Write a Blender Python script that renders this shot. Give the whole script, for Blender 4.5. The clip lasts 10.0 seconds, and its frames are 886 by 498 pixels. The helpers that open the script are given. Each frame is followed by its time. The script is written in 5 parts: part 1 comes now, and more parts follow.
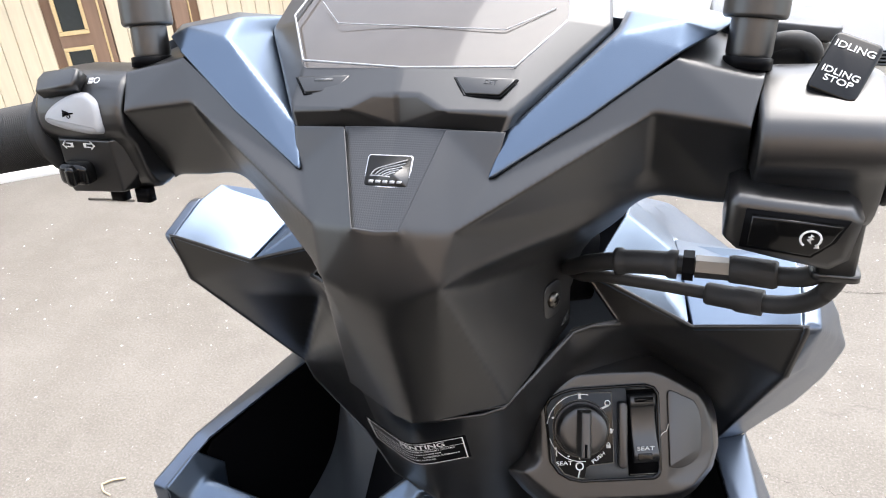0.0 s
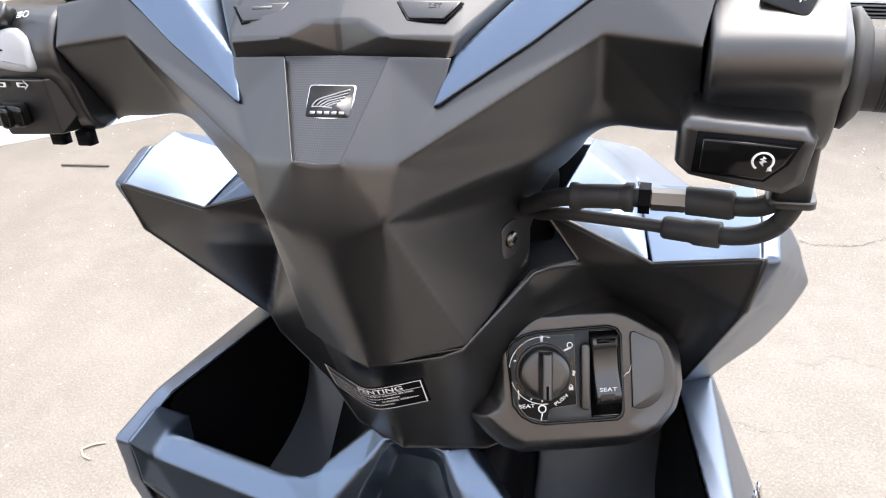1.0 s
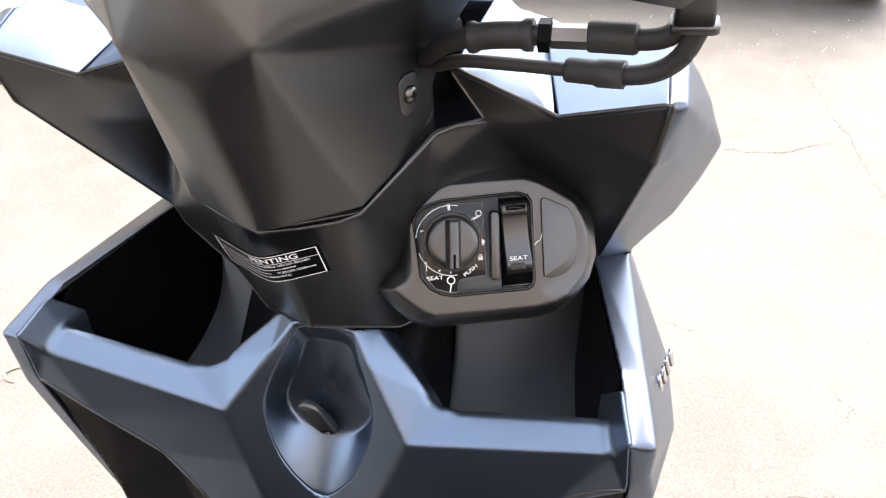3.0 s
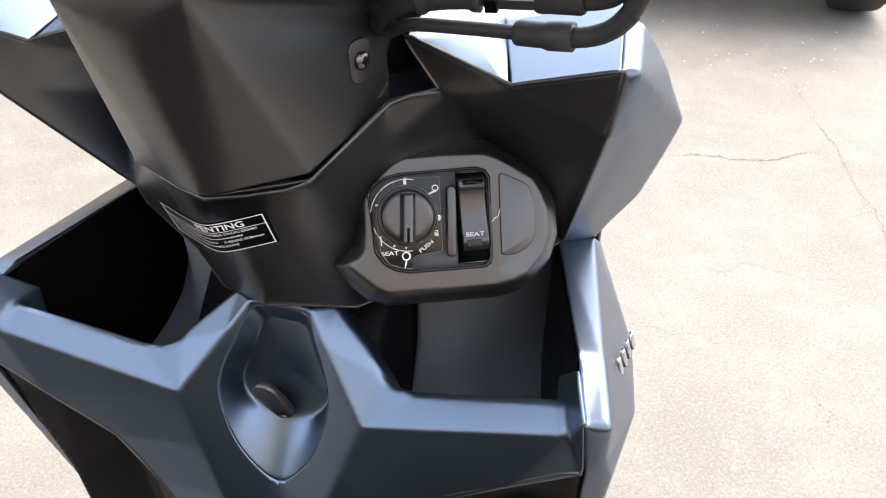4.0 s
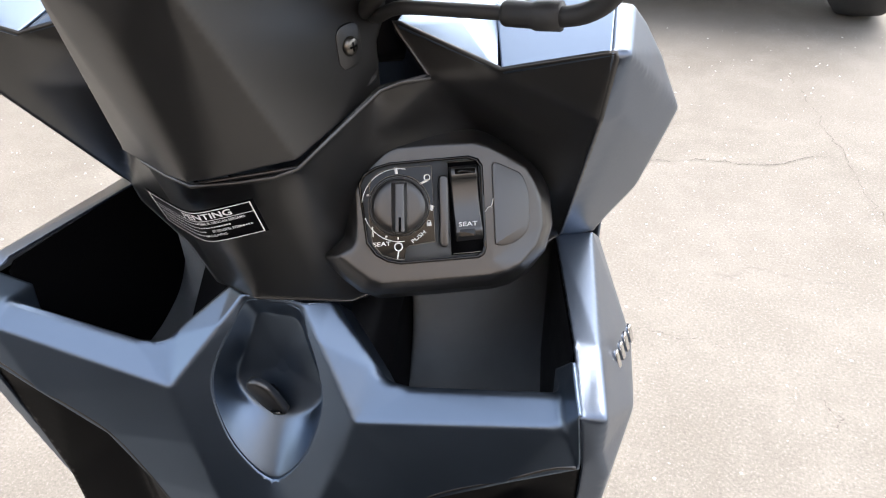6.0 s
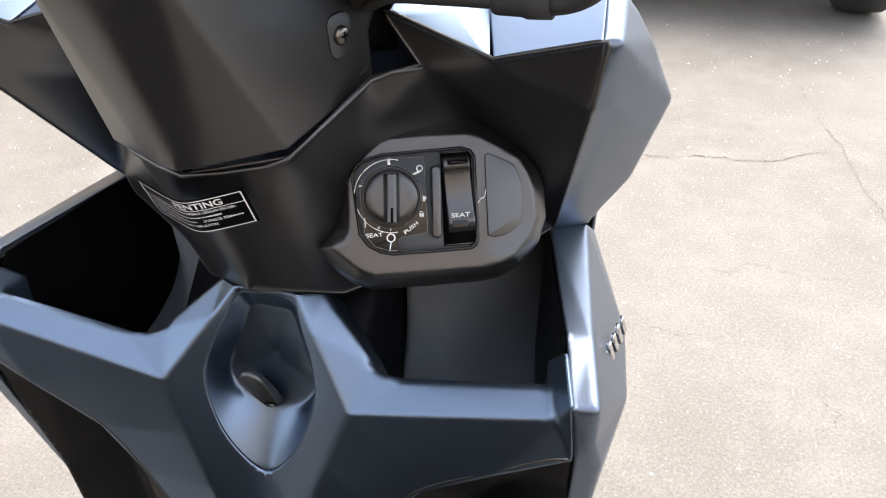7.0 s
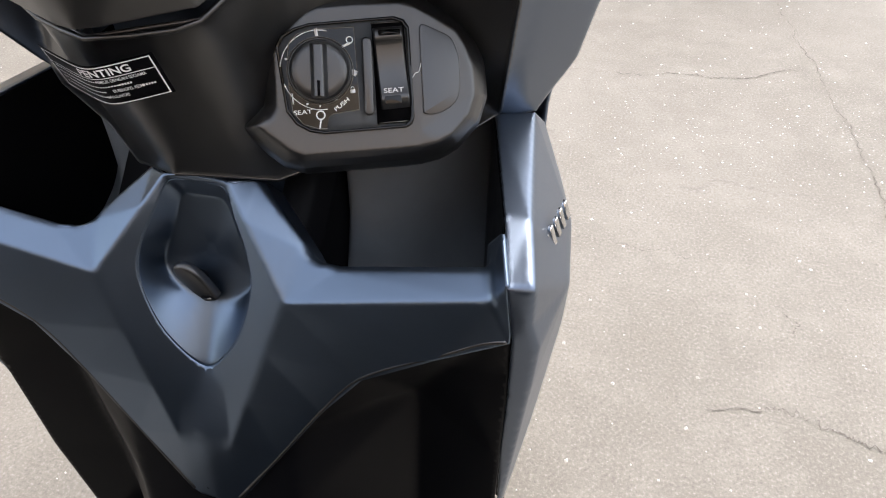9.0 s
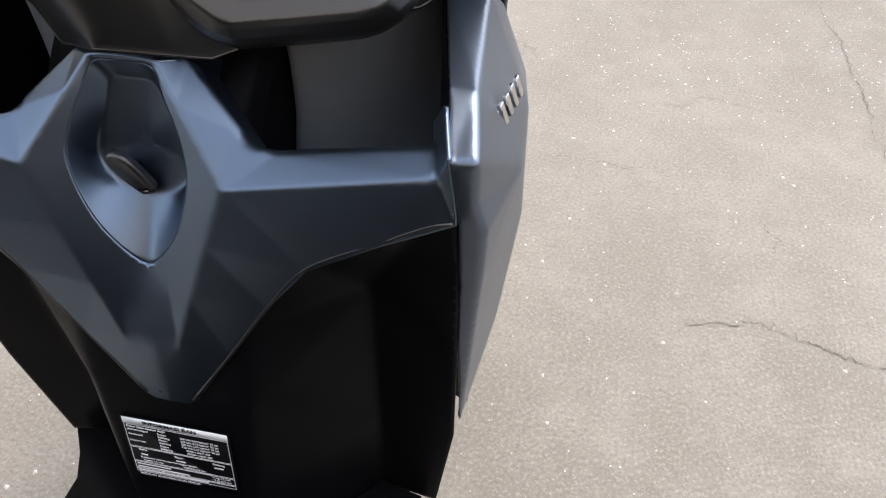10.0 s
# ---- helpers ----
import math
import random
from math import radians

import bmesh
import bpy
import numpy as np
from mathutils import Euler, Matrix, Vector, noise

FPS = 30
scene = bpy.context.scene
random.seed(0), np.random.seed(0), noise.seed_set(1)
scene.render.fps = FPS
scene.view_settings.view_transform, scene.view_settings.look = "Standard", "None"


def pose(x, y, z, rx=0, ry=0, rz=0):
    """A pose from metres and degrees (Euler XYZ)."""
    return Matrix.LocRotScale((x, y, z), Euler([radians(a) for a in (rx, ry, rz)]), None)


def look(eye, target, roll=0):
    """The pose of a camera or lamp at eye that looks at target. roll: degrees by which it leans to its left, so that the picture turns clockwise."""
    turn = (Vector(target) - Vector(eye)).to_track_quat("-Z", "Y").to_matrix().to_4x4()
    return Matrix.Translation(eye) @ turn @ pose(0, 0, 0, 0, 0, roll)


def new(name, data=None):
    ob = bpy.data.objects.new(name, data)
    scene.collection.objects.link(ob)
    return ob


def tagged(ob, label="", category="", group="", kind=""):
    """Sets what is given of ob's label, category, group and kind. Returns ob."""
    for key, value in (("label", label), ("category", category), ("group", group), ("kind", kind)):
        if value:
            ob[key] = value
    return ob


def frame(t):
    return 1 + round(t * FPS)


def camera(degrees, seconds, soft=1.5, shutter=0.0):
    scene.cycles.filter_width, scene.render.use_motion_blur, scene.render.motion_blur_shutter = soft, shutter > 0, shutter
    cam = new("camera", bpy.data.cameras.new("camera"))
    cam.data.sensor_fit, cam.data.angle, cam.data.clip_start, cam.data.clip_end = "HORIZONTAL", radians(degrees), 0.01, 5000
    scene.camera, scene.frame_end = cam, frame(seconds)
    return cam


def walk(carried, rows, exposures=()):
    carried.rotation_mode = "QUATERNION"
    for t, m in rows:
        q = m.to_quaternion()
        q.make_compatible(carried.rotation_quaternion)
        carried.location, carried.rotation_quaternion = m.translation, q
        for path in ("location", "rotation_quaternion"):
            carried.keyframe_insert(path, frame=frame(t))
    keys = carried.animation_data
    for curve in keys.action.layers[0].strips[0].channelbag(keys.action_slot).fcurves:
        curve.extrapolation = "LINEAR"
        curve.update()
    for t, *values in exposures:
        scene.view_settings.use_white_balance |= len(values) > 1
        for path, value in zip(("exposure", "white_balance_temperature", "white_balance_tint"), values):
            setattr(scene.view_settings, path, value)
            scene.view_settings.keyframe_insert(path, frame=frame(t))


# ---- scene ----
cam = camera(62.91, 10.0, soft=1.1)
PATH = [
    (0, (0.1363, -0.2858, 1.0857), (-0.4886, 1.3330, 0.0913), -3.34),
    (0.5, (0.1436, -0.2811, 1.0752), (-0.4569, 1.3202, 0.0382), -3.30),
    (1, (0.1514, -0.2786, 1.0668), (-0.4250, 1.3045, -0.0110), -3.73),
    (1.5, (0.1560, -0.2760, 1.0552), (-0.3876, 1.2893, -0.0646), -3.53),
    (2, (0.1618, -0.2742, 1.0454), (-0.3377, 1.2772, -0.1138), -3.29),
    (2.5, (0.1673, -0.2727, 1.0319), (-0.2896, 1.2589, -0.1704), -2.82),
    (3, (0.1752, -0.2724, 1.0207), (-0.2362, 1.2374, -0.2248), -2.19),
    (4.5, (0.2070, -0.2741, 0.9882), (-0.1951, 1.2686, -0.2194), -0.82),
    (5, (0.2087, -0.2744, 0.9832), (-0.2061, 1.2702, -0.2178), -1.56),
    (5.5, (0.2069, -0.2740, 0.9841), (-0.2184, 1.2726, -0.2106), -1.88),
    (7, (0.2129, -0.2741, 0.9800), (-0.2120, 1.2677, -0.2211), -1.76),
    (7.5, (0.2133, -0.2741, 0.9764), (-0.2133, 1.2580, -0.2363), -1.93),
    (8, (0.2178, -0.2742, 0.9713), (-0.1966, 1.2364, -0.2723), -1.70),
    (8.5, (0.2278, -0.2749, 0.9608), (-0.1552, 1.2073, -0.3263), -1.68),
    (9, (0.2389, -0.2746, 0.9456), (-0.1058, 1.1653, -0.3989), -0.93),
    (9.5, (0.2547, -0.2751, 0.9262), (-0.0417, 1.1162, -0.4797), 0.02),
    (9.9, (0.2670, -0.2766, 0.9093), (-0.0018, 1.0791, -0.5363), 0.08),
    (10, (0.2666, -0.2743, 0.9052), (-0.0347, 1.0524, -0.5608), -1.16),
]
walk(cam, [(t, look(eye, target, roll)) for t, eye, target, roll in PATH],
     exposures=[(0, 2.2, 6450, 11), (1.5, 2.64, 6650, 13), (3, 2.76, 6750, 14), (4.5, 2.45, 6550, 11), (7.5, 2.36, 6550, 11), (8.5, 2.2, 6600, 11), (9.5, 1.97, 6600, 11), (10, 1.9, 6600, 11)])

# ---- light ----
world = bpy.data.worlds.new("sky")
scene.world = world
world.use_nodes = True
wn = world.node_tree
sky = wn.nodes.new("ShaderNodeTexSky")
sky.sky_type = "NISHITA"
sky.sun_disc = False
sky.sun_elevation = radians(64)
sky.sun_rotation = radians(28)
sky.dust_density = 3.0
sky.air_density = 1.2
veil = wn.nodes.new("ShaderNodeHueSaturation")  # thin high cloud
veil.inputs["Saturation"].default_value = 0.45
wn.links.new(sky.outputs[0], veil.inputs["Color"])
wn.links.new(veil.outputs[0], wn.nodes["Background"].inputs[0])
wn.nodes["Background"].inputs[1].default_value = 0.15
sun_data = bpy.data.lights.new("sun", "SUN")
sun_data.energy, sun_data.angle, sun_data.color = 0.7, radians(60), (1.0, 0.96, 0.9)
sun = new("sun", sun_data)
sun.matrix_world = look((0.41, 0.77, 1.80), (0, 0, 0))


# ---- materials ----
def mat(name, base, rough=0.5, metal=0.0, spread=0.15, grain=60.0, fine=1500.0, bump=0.05, tint=None, spec=0.5, coat=0.0):
    """A surface with variation at two scales and a fine relief; base is its colour, tint the colour that it drifts to."""
    m = bpy.data.materials.new(name)
    m.use_nodes = True
    t = m.node_tree
    b = t.nodes["Principled BSDF"]
    co = t.nodes.new("ShaderNodeTexCoord")
    big, small = t.nodes.new("ShaderNodeTexNoise"), t.nodes.new("ShaderNodeTexNoise")
    big.inputs["Scale"].default_value, big.inputs["Detail"].default_value = grain, 5
    small.inputs["Scale"].default_value, small.inputs["Detail"].default_value = fine, 2
    for n in (big, small):
        t.links.new(co.outputs["Object"], n.inputs["Vector"])
    mix = t.nodes.new("ShaderNodeMix")
    mix.data_type = "RGBA"
    other = tint or [c * (1 + spread) for c in base]
    mix.inputs["A"].default_value = (*[c * (1 - spread) for c in base], 1)
    mix.inputs["B"].default_value = (*other, 1)
    t.links.new(big.outputs["Fac"], mix.inputs["Factor"])
    t.links.new(mix.outputs["Result"], b.inputs["Base Color"])
    rr = t.nodes.new("ShaderNodeMapRange")
    rr.inputs["To Min"].default_value, rr.inputs["To Max"].default_value = rough * 0.86, min(1, rough * 1.14)
    t.links.new(big.outputs["Fac"], rr.inputs["Value"])
    t.links.new(rr.outputs["Result"], b.inputs["Roughness"])
    b.inputs["Metallic"].default_value = metal
    b.inputs["Specular IOR Level"].default_value = spec
    b.inputs["Coat Weight"].default_value = coat
    b.inputs["Coat Roughness"].default_value = 0.05
    if bump:
        bp = t.nodes.new("ShaderNodeBump")
        bp.inputs["Strength"].default_value, bp.inputs["Distance"].default_value = bump, 0.0006
        t.links.new(small.outputs["Fac"], bp.inputs["Height"])
        t.links.new(bp.outputs["Normal"], b.inputs["Normal"])
    return m


BLACK = mat("matte_black_plastic", (0.0060, 0.0060, 0.0064), 0.36, bump=0.03, fine=2600, spec=1.0)
# near-black dull plastic; also carries the shade of pockets and leg covers
DARK = mat("dark_shaded_plastic", (0.0034, 0.0034, 0.0040), 0.36, spec=0.04, bump=0.05, fine=2200)
GREY = mat("charcoal_plastic", (0.075, 0.08, 0.085), 0.45, bump=0.2, fine=2200)
LINER = mat("charcoal_liner", (0.10, 0.108, 0.115), 0.5, bump=0.2, fine=2200)
RUBBER = mat("black_rubber", (0.018, 0.018, 0.018), 0.6, bump=0.2)
GLOSS = mat("gloss_black", (0.005, 0.005, 0.005), 0.10, bump=0, spec=0.35)
CHROME = mat("bright_metal", (0.62, 0.61, 0.6), 0.18, 1.0, bump=0.03)
SMOKE = mat("smoked_window", (0.07, 0.062, 0.056), 0.05, bump=0, spread=0.2, grain=30)
STEEL = mat("dull_steel", (0.15, 0.14, 0.125), 0.32, 1.0, bump=0.1)
PRINT = mat("white_print", (0.8, 0.8, 0.79), 0.5, bump=0, spread=0.03)
SILVER = mat("silver_plastic", (0.33, 0.34, 0.355), 0.42, 0.15, bump=0.1)
BLUE = mat("matte_blue_paint", (0.125, 0.162, 0.218), 0.33, 0.975, spread=0.06, grain=25, fine=2400, bump=0.08)
SIDE = mat("matte_slate_paint", (0.132, 0.160, 0.208), 0.34, 0.95, spread=0.06, grain=25, fine=3500, bump=0.05)
TYRE = mat("tyre_rubber", (0.02, 0.02, 0.02), 0.75, grain=30, bump=0.4)
CAR = mat("white_car_paint", (0.9, 0.9, 0.89), 0.25, spread=0.03, grain=3, bump=0, coat=0.5)
TWIG = mat("dry_straw", (0.55, 0.45, 0.3), 0.8, spread=0.2, grain=40, fine=400)
CRACK = mat("dark_crack_dirt", (0.085, 0.075, 0.062), 0.9, spread=0.35, grain=60, fine=500, bump=0.4)
QUARTZ = mat("white_quartz_chips", (0.42, 0.40, 0.37), 0.5, spread=0.08, grain=40, bump=0)
STONE = mat("pale_stone_chips", (0.5, 0.48, 0.44), 0.7, spread=0.3, grain=25, fine=300, bump=0.3)


def ground_mat():
    """Worn pale concrete: broad stains, grit, bright chips and wandering cracks."""
    m = bpy.data.materials.new("worn_concrete")
    m.use_nodes = True
    t = m.node_tree
    N, K = t.nodes.new, t.links.new
    b = t.nodes["Principled BSDF"]
    co = N("ShaderNodeTexCoord")

    def noise_tex(scale, detail=6, rough=0.6):
        n = N("ShaderNodeTexNoise")
        n.inputs["Scale"].default_value, n.inputs["Detail"].default_value, n.inputs["Roughness"].default_value = scale, detail, rough
        K(co.outputs["Object"], n.inputs["Vector"])
        return n

    def ramp(src, a, c, lo, hi):
        r = N("ShaderNodeMapRange")
        r.inputs["From Min"].default_value, r.inputs["From Max"].default_value = a, c
        r.inputs["To Min"].default_value, r.inputs["To Max"].default_value = lo, hi
        K(src, r.inputs["Value"])
        return r.outputs["Result"]

    def mixed(fac, a, c, kind="MIX"):
        x = N("ShaderNodeMix")
        x.data_type, x.blend_type = "RGBA", kind
        K(fac, x.inputs["Factor"])
        for key, v in (("A", a), ("B", c)):
            if isinstance(v, tuple):
                x.inputs[key].default_value = (*v, 1)
            else:
                K(v, x.inputs[key])
        return x.outputs["Result"]

    stain, grit, dust, speck, fine = noise_tex(1.1, 6), noise_tex(190, 5, 0.75), noise_tex(6, 12, 0.75), noise_tex(150, 4, 0.8), noise_tex(520, 3, 0.7)
    col = mixed(ramp(stain.outputs["Fac"], 0.36, 0.66, 0, 1), (0.134, 0.120, 0.101), (0.174, 0.158, 0.136))
    col = mixed(ramp(dust.outputs["Fac"], 0.45, 0.66, 0, 0.55), col, (0.218, 0.200, 0.174))
    col = mixed(ramp(dust.outputs["Fac"], 0.3, 0.44, 0.5, 0), col, (0.145, 0.126, 0.102))
    col = mixed(ramp(grit.outputs["Fac"], 0.3, 0.48, 0.8, 0), col, (0.085, 0.077, 0.066))
    col = mixed(ramp(grit.outputs["Fac"], 0.53, 0.66, 0, 0.45), col, (0.33, 0.315, 0.29))
    col = mixed(ramp(fine.outputs["Fac"], 0.3, 0.5, 0.6, 0), col, (0.10, 0.092, 0.08))
    col = mixed(ramp(speck.outputs["Fac"], 0.68, 0.73, 0, 0.9), col, (0.75, 0.74, 0.71))
    col = mixed(ramp(noise_tex(4, 8, 0.75).outputs["Fac"], 0.63, 0.72, 0, 0.4), col, (0.13, 0.112, 0.09))
    warp = N("ShaderNodeMix")
    warp.data_type = "VECTOR"
    warp.inputs["Factor"].default_value = 0.22
    wob = noise_tex(3.2, 6)
    K(co.outputs["Object"], warp.inputs["A"])
    K(wob.outputs["Color"], warp.inputs["B"])
    vor = N("ShaderNodeTexVoronoi")
    vor.feature = "DISTANCE_TO_EDGE"
    vor.inputs["Scale"].default_value = 0.7
    K(warp.outputs["Result"], vor.inputs["Vector"])
    worn = ramp(noise_tex(2.3, 3).outputs["Fac"], 0.5, 0.6, 0, 0.35)
    line = N("ShaderNodeMath")
    line.operation = "MULTIPLY"
    K(ramp(vor.outputs["Distance"], 0.0005, 0.003, 1, 0), line.inputs[0])
    K(worn, line.inputs[1])
    col = mixed(line.outputs[0], col, (0.08, 0.07, 0.06))
    K(col, b.inputs["Base Color"])
    b.inputs["Roughness"].default_value = 0.85
    h = N("ShaderNodeMath")
    h.operation = "SUBTRACT"
    K(grit.outputs["Fac"], h.inputs[0])
    K(line.outputs[0], h.inputs[1])
    bp = N("ShaderNodeBump")
    bp.inputs["Strength"].default_value, bp.inputs["Distance"].default_value = 0.3, 0.0012
    K(h.outputs[0], bp.inputs["Height"])
    K(bp.outputs["Normal"], b.inputs["Normal"])
    return m


GROUND = ground_mat()


def wood_mat(name, base, tint):
    m = mat(name, base, 0.6, tint=tint, grain=6, fine=260, bump=0.3)
    t = m.node_tree
    mp = t.nodes.new("ShaderNodeMapping")
    mp.inputs["Scale"].default_value = (9, 9, 0.8)
    co = next(n for n in t.nodes if n.type == "TEX_COORD")
    t.links.new(co.outputs["Object"], mp.inputs["Vector"])
    for n in t.nodes:
        if n.type == "TEX_NOISE":
            t.links.new(mp.outputs["Vector"], n.inputs["Vector"])
    return m


PINE = wood_mat("pale_pine_boards", (0.66, 0.55, 0.38), (0.74, 0.63, 0.46))
WALNUT = wood_mat("brown_stained_wood", (0.22, 0.13, 0.085), (0.3, 0.19, 0.125))
GOLD = wood_mat("honey_moulding", (0.6, 0.43, 0.2), (0.7, 0.53, 0.29))
# sunlit ground by the house: the brightness is in the colour
APRON = mat("sunlit_screed", (0.66, 0.64, 0.6), 0.8, grain=3, fine=150, bump=0.4, spread=0.08)
# boards of the two added walls behind the camera
FRONT = wood_mat("brown_boards", (0.52, 0.40, 0.29), (0.62, 0.49, 0.37))
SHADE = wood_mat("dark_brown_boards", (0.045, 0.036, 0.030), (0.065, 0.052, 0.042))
PANE = mat("dark_window_glass", (0.03, 0.035, 0.035), 0.06, bump=0)

# ---- building tools ----
# The handlebar is turned a little about the steering column.
AXIS, PIVOT = Vector((0, -0.446, 0.895)), Vector((0, 0.06, 0.9))
STEER = Matrix.Translation(PIVOT) @ Matrix.Rotation(radians(3.4), 4, AXIS) @ Matrix.Translation(-PIVOT)
STILL = Matrix()


def part(name, bm, material, parent, label="", at=STILL, soft=0.0, thick=0.0, rim=0.0, smooth=True, segments=3, limit=8, fold=None):
    """Links a bmesh as one mesh object under a thing or a part."""
    if fold:
        side = sum((f.normal * f.calc_area() for f in bm.faces), Vector())
        soften(bm, *fold)
        if rim:
            roll(bm, rim)
        if sum((f.normal * f.calc_area() for f in bm.faces), Vector()).dot(side) < 0:
            bmesh.ops.reverse_faces(bm, faces=bm.faces)
    bm.transform(at)
    if at.determinant() < 0:
        bmesh.ops.reverse_faces(bm, faces=bm.faces)
    me = bpy.data.meshes.new(name)
    for f in bm.faces:
        f.smooth = smooth
    bm.to_mesh(me)
    bm.free()
    me.materials.append(material)
    ob = new(name, me)
    ob.parent = parent
    if soft:
        b = ob.modifiers.new("soft", "BEVEL")
        b.width, b.segments, b.limit_method, b.angle_limit, b.use_clamp_overlap = soft, segments, "ANGLE", radians(limit), True
        b.harden_normals = False
    if thick:
        s = ob.modifiers.new("thick", "SOLIDIFY")
        s.thickness, s.offset, s.use_even_offset = thick, -1, not fold
    if rim and not fold:
        b = ob.modifiers.new("rim", "BEVEL")
        b.width, b.segments, b.limit_method, b.angle_limit = rim, 2, "ANGLE", radians(50)
    if (soft or thick or rim) and not fold:
        w = ob.modifiers.new("normals", "WEIGHTED_NORMAL")
        w.keep_sharp = True
    if label:
        tagged(ob, label)
    return ob


def soften(bm, size=0.005, rounds=8, blends=()):
    """Cuts the skin fine and rounds its folds evenly, with its open edges kept in place; blends are (from, to, reach, rounds), folds to be rounded more."""
    bmesh.ops.triangulate(bm, faces=bm.faces)
    for _ in range(9):
        long = [e for e in bm.edges if e.calc_length() > size]
        if not long:
            break
        bmesh.ops.subdivide_edges(bm, edges=long, cuts=1)
        bmesh.ops.triangulate(bm, faces=[f for f in bm.faces if len(f.verts) > 3])
    bmesh.ops.dissolve_degenerate(bm, dist=size * 0.12, edges=bm.edges)
    bmesh.ops.triangulate(bm, faces=[f for f in bm.faces if len(f.verts) > 3])
    flat = [e for e in bm.edges if len(e.link_faces) == 2 and e.calc_face_angle() < 0.03]
    bmesh.ops.beautify_fill(bm, faces=bm.faces, edges=flat, method="AREA")
    inner = [v for v in bm.verts if not v.is_boundary]
    for _ in range(rounds):
        bmesh.ops.smooth_vert(bm, verts=inner, factor=0.5, use_axis_x=True, use_axis_y=True, use_axis_z=True)
    for a, c, reach, times in blends:
        a, d = Vector(a), Vector(c) - Vector(a)
        near = []
        for v in inner:
            p = Vector((abs(v.co.x), v.co.y, v.co.z)) - a
            near.append((v, (p - d * min(1, max(0, p.dot(d) / d.length_squared))).length))
        for k in range(times):
            close = [v for v, far in near if far < reach * (1.2 - 0.6 * k / times)]
            bmesh.ops.smooth_vert(bm, verts=close, factor=0.5, use_axis_x=True, use_axis_y=True, use_axis_z=True)
    bmesh.ops.recalc_face_normals(bm, faces=bm.faces)
    return bm


def roll(bm, r):
    """Turns the open edges of a skin down in a small round lip."""
    bm.normal_update()
    out = {}
    for v in bm.verts:
        if v.is_boundary:
            d = Vector()
            for e in v.link_edges:
                if e.is_boundary:
                    f = e.link_faces[0]
                    far = e.calc_length() and (f.calc_center_median() - (e.verts[0].co + e.verts[1].co) / 2)
                    d -= far.normalized()
            d -= v.normal * d.dot(v.normal)
            out[v] = (d.normalized(), v.normal.copy())
    for a, b in ((0.65, 0.25), (0.35, 0.75)):
        r1 = bmesh.ops.extrude_edge_only(bm, edges=[e for e in bm.edges if e.is_boundary])
        fresh = {v for v in r1["geom"] if isinstance(v, bmesh.types.BMVert)}
        after = {}
        for v in fresh:
            old = next((e.other_vert(v) for e in v.link_edges if e.other_vert(v) in out), None)
            if old:
                d, n = out[old]
                v.co += d * (r * a) - n * (r * b)
                after[v] = (d, n)
        out = after
    bmesh.ops.recalc_face_normals(bm, faces=bm.faces)


def sheet(points, faces, mirror=False, toward=(0, -1, 0.7)):
    """A bmesh of named corners and faces, with its front side toward the given direction; mirror adds the other half."""
    bm = bmesh.new()
    vs = {k: bm.verts.new(p) for k, p in points.items()}
    for f in faces:
        bm.faces.new([vs[k] for k in f.split()])
    if mirror:
        ws = {k: (v if abs(v.co.x) < 1e-6 else bm.verts.new((-v.co.x, v.co.y, v.co.z))) for k, v in list(vs.items())}
        for f in faces:
            bm.faces.new([ws[k] for k in reversed(f.split())])
    bmesh.ops.recalc_face_normals(bm, faces=bm.faces)
    total = sum((f.normal * f.calc_area() for f in bm.faces), Vector())
    if total.dot(Vector(toward)) < 0:
        bmesh.ops.reverse_faces(bm, faces=bm.faces)
    return bm


def flip(side):
    """The mirror to the scooter's other side, for side -1."""
    return Matrix.Diagonal((side, 1, 1, 1))


def slab(outline, depth, edge=0.0, rise=0.0):
    """An outline in the x-y plane pulled along +z from rise to rise + depth, with a chamfer round its top edge."""
    bm = bmesh.new()
    f = bm.faces.new([bm.verts.new((x, y, rise)) for x, y in outline])
    bm.normal_update()
    if f.normal.z < 0:
        f.normal_flip()
    r = bmesh.ops.extrude_face_region(bm, geom=[f])
    top = [v for v in r["geom"] if isinstance(v, bmesh.types.BMVert)]
    bmesh.ops.translate(bm, verts=top, vec=(0, 0, depth))
    bmesh.ops.recalc_face_normals(bm, faces=bm.faces)
    if edge:
        sharp = [e for e in bm.edges if all(v.co.z > rise + depth - 1e-6 for v in e.verts)]
        bmesh.ops.bevel(bm, geom=sharp, offset=edge, segments=2, affect="EDGES", profile=0.6)
    return bm


def rounded(w, h, r, n=4, cx=0, cy=0):
    """The outline of a rectangle with rounded corners."""
    out = []
    for k, (sx, sy) in enumerate(((1, 1), (-1, 1), (-1, -1), (1, -1))):
        for i in range(n + 1):
            a = math.pi / 2 * (k + i / n)
            out.append((cx + sx * (w / 2 - r) + r * math.cos(a), cy + sy * (h / 2 - r) + r * math.sin(a)))
    return out


def ring(r, n=32, cx=0, cy=0, start=0.0, turn=math.tau):
    return [(cx + r * math.cos(start + turn * i / n), cy + r * math.sin(start + turn * i / n)) for i in range(n)]


def band(outer, inner, depth, rise=0.0):
    """A closed frame between two outlines with equally many corners."""
    bm = bmesh.new()
    n = len(outer)
    rows = [[bm.verts.new((x, y, z)) for x, y in line] for line, z in ((outer, rise), (outer, rise + depth), (inner, rise + depth), (inner, rise))]
    for k in range(4):
        for i in range(n):
            bm.faces.new((rows[k][i], rows[k][(i + 1) % n], rows[(k + 1) % 4][(i + 1) % n], rows[(k + 1) % 4][i]))
    bmesh.ops.recalc_face_normals(bm, faces=bm.faces)
    return bm


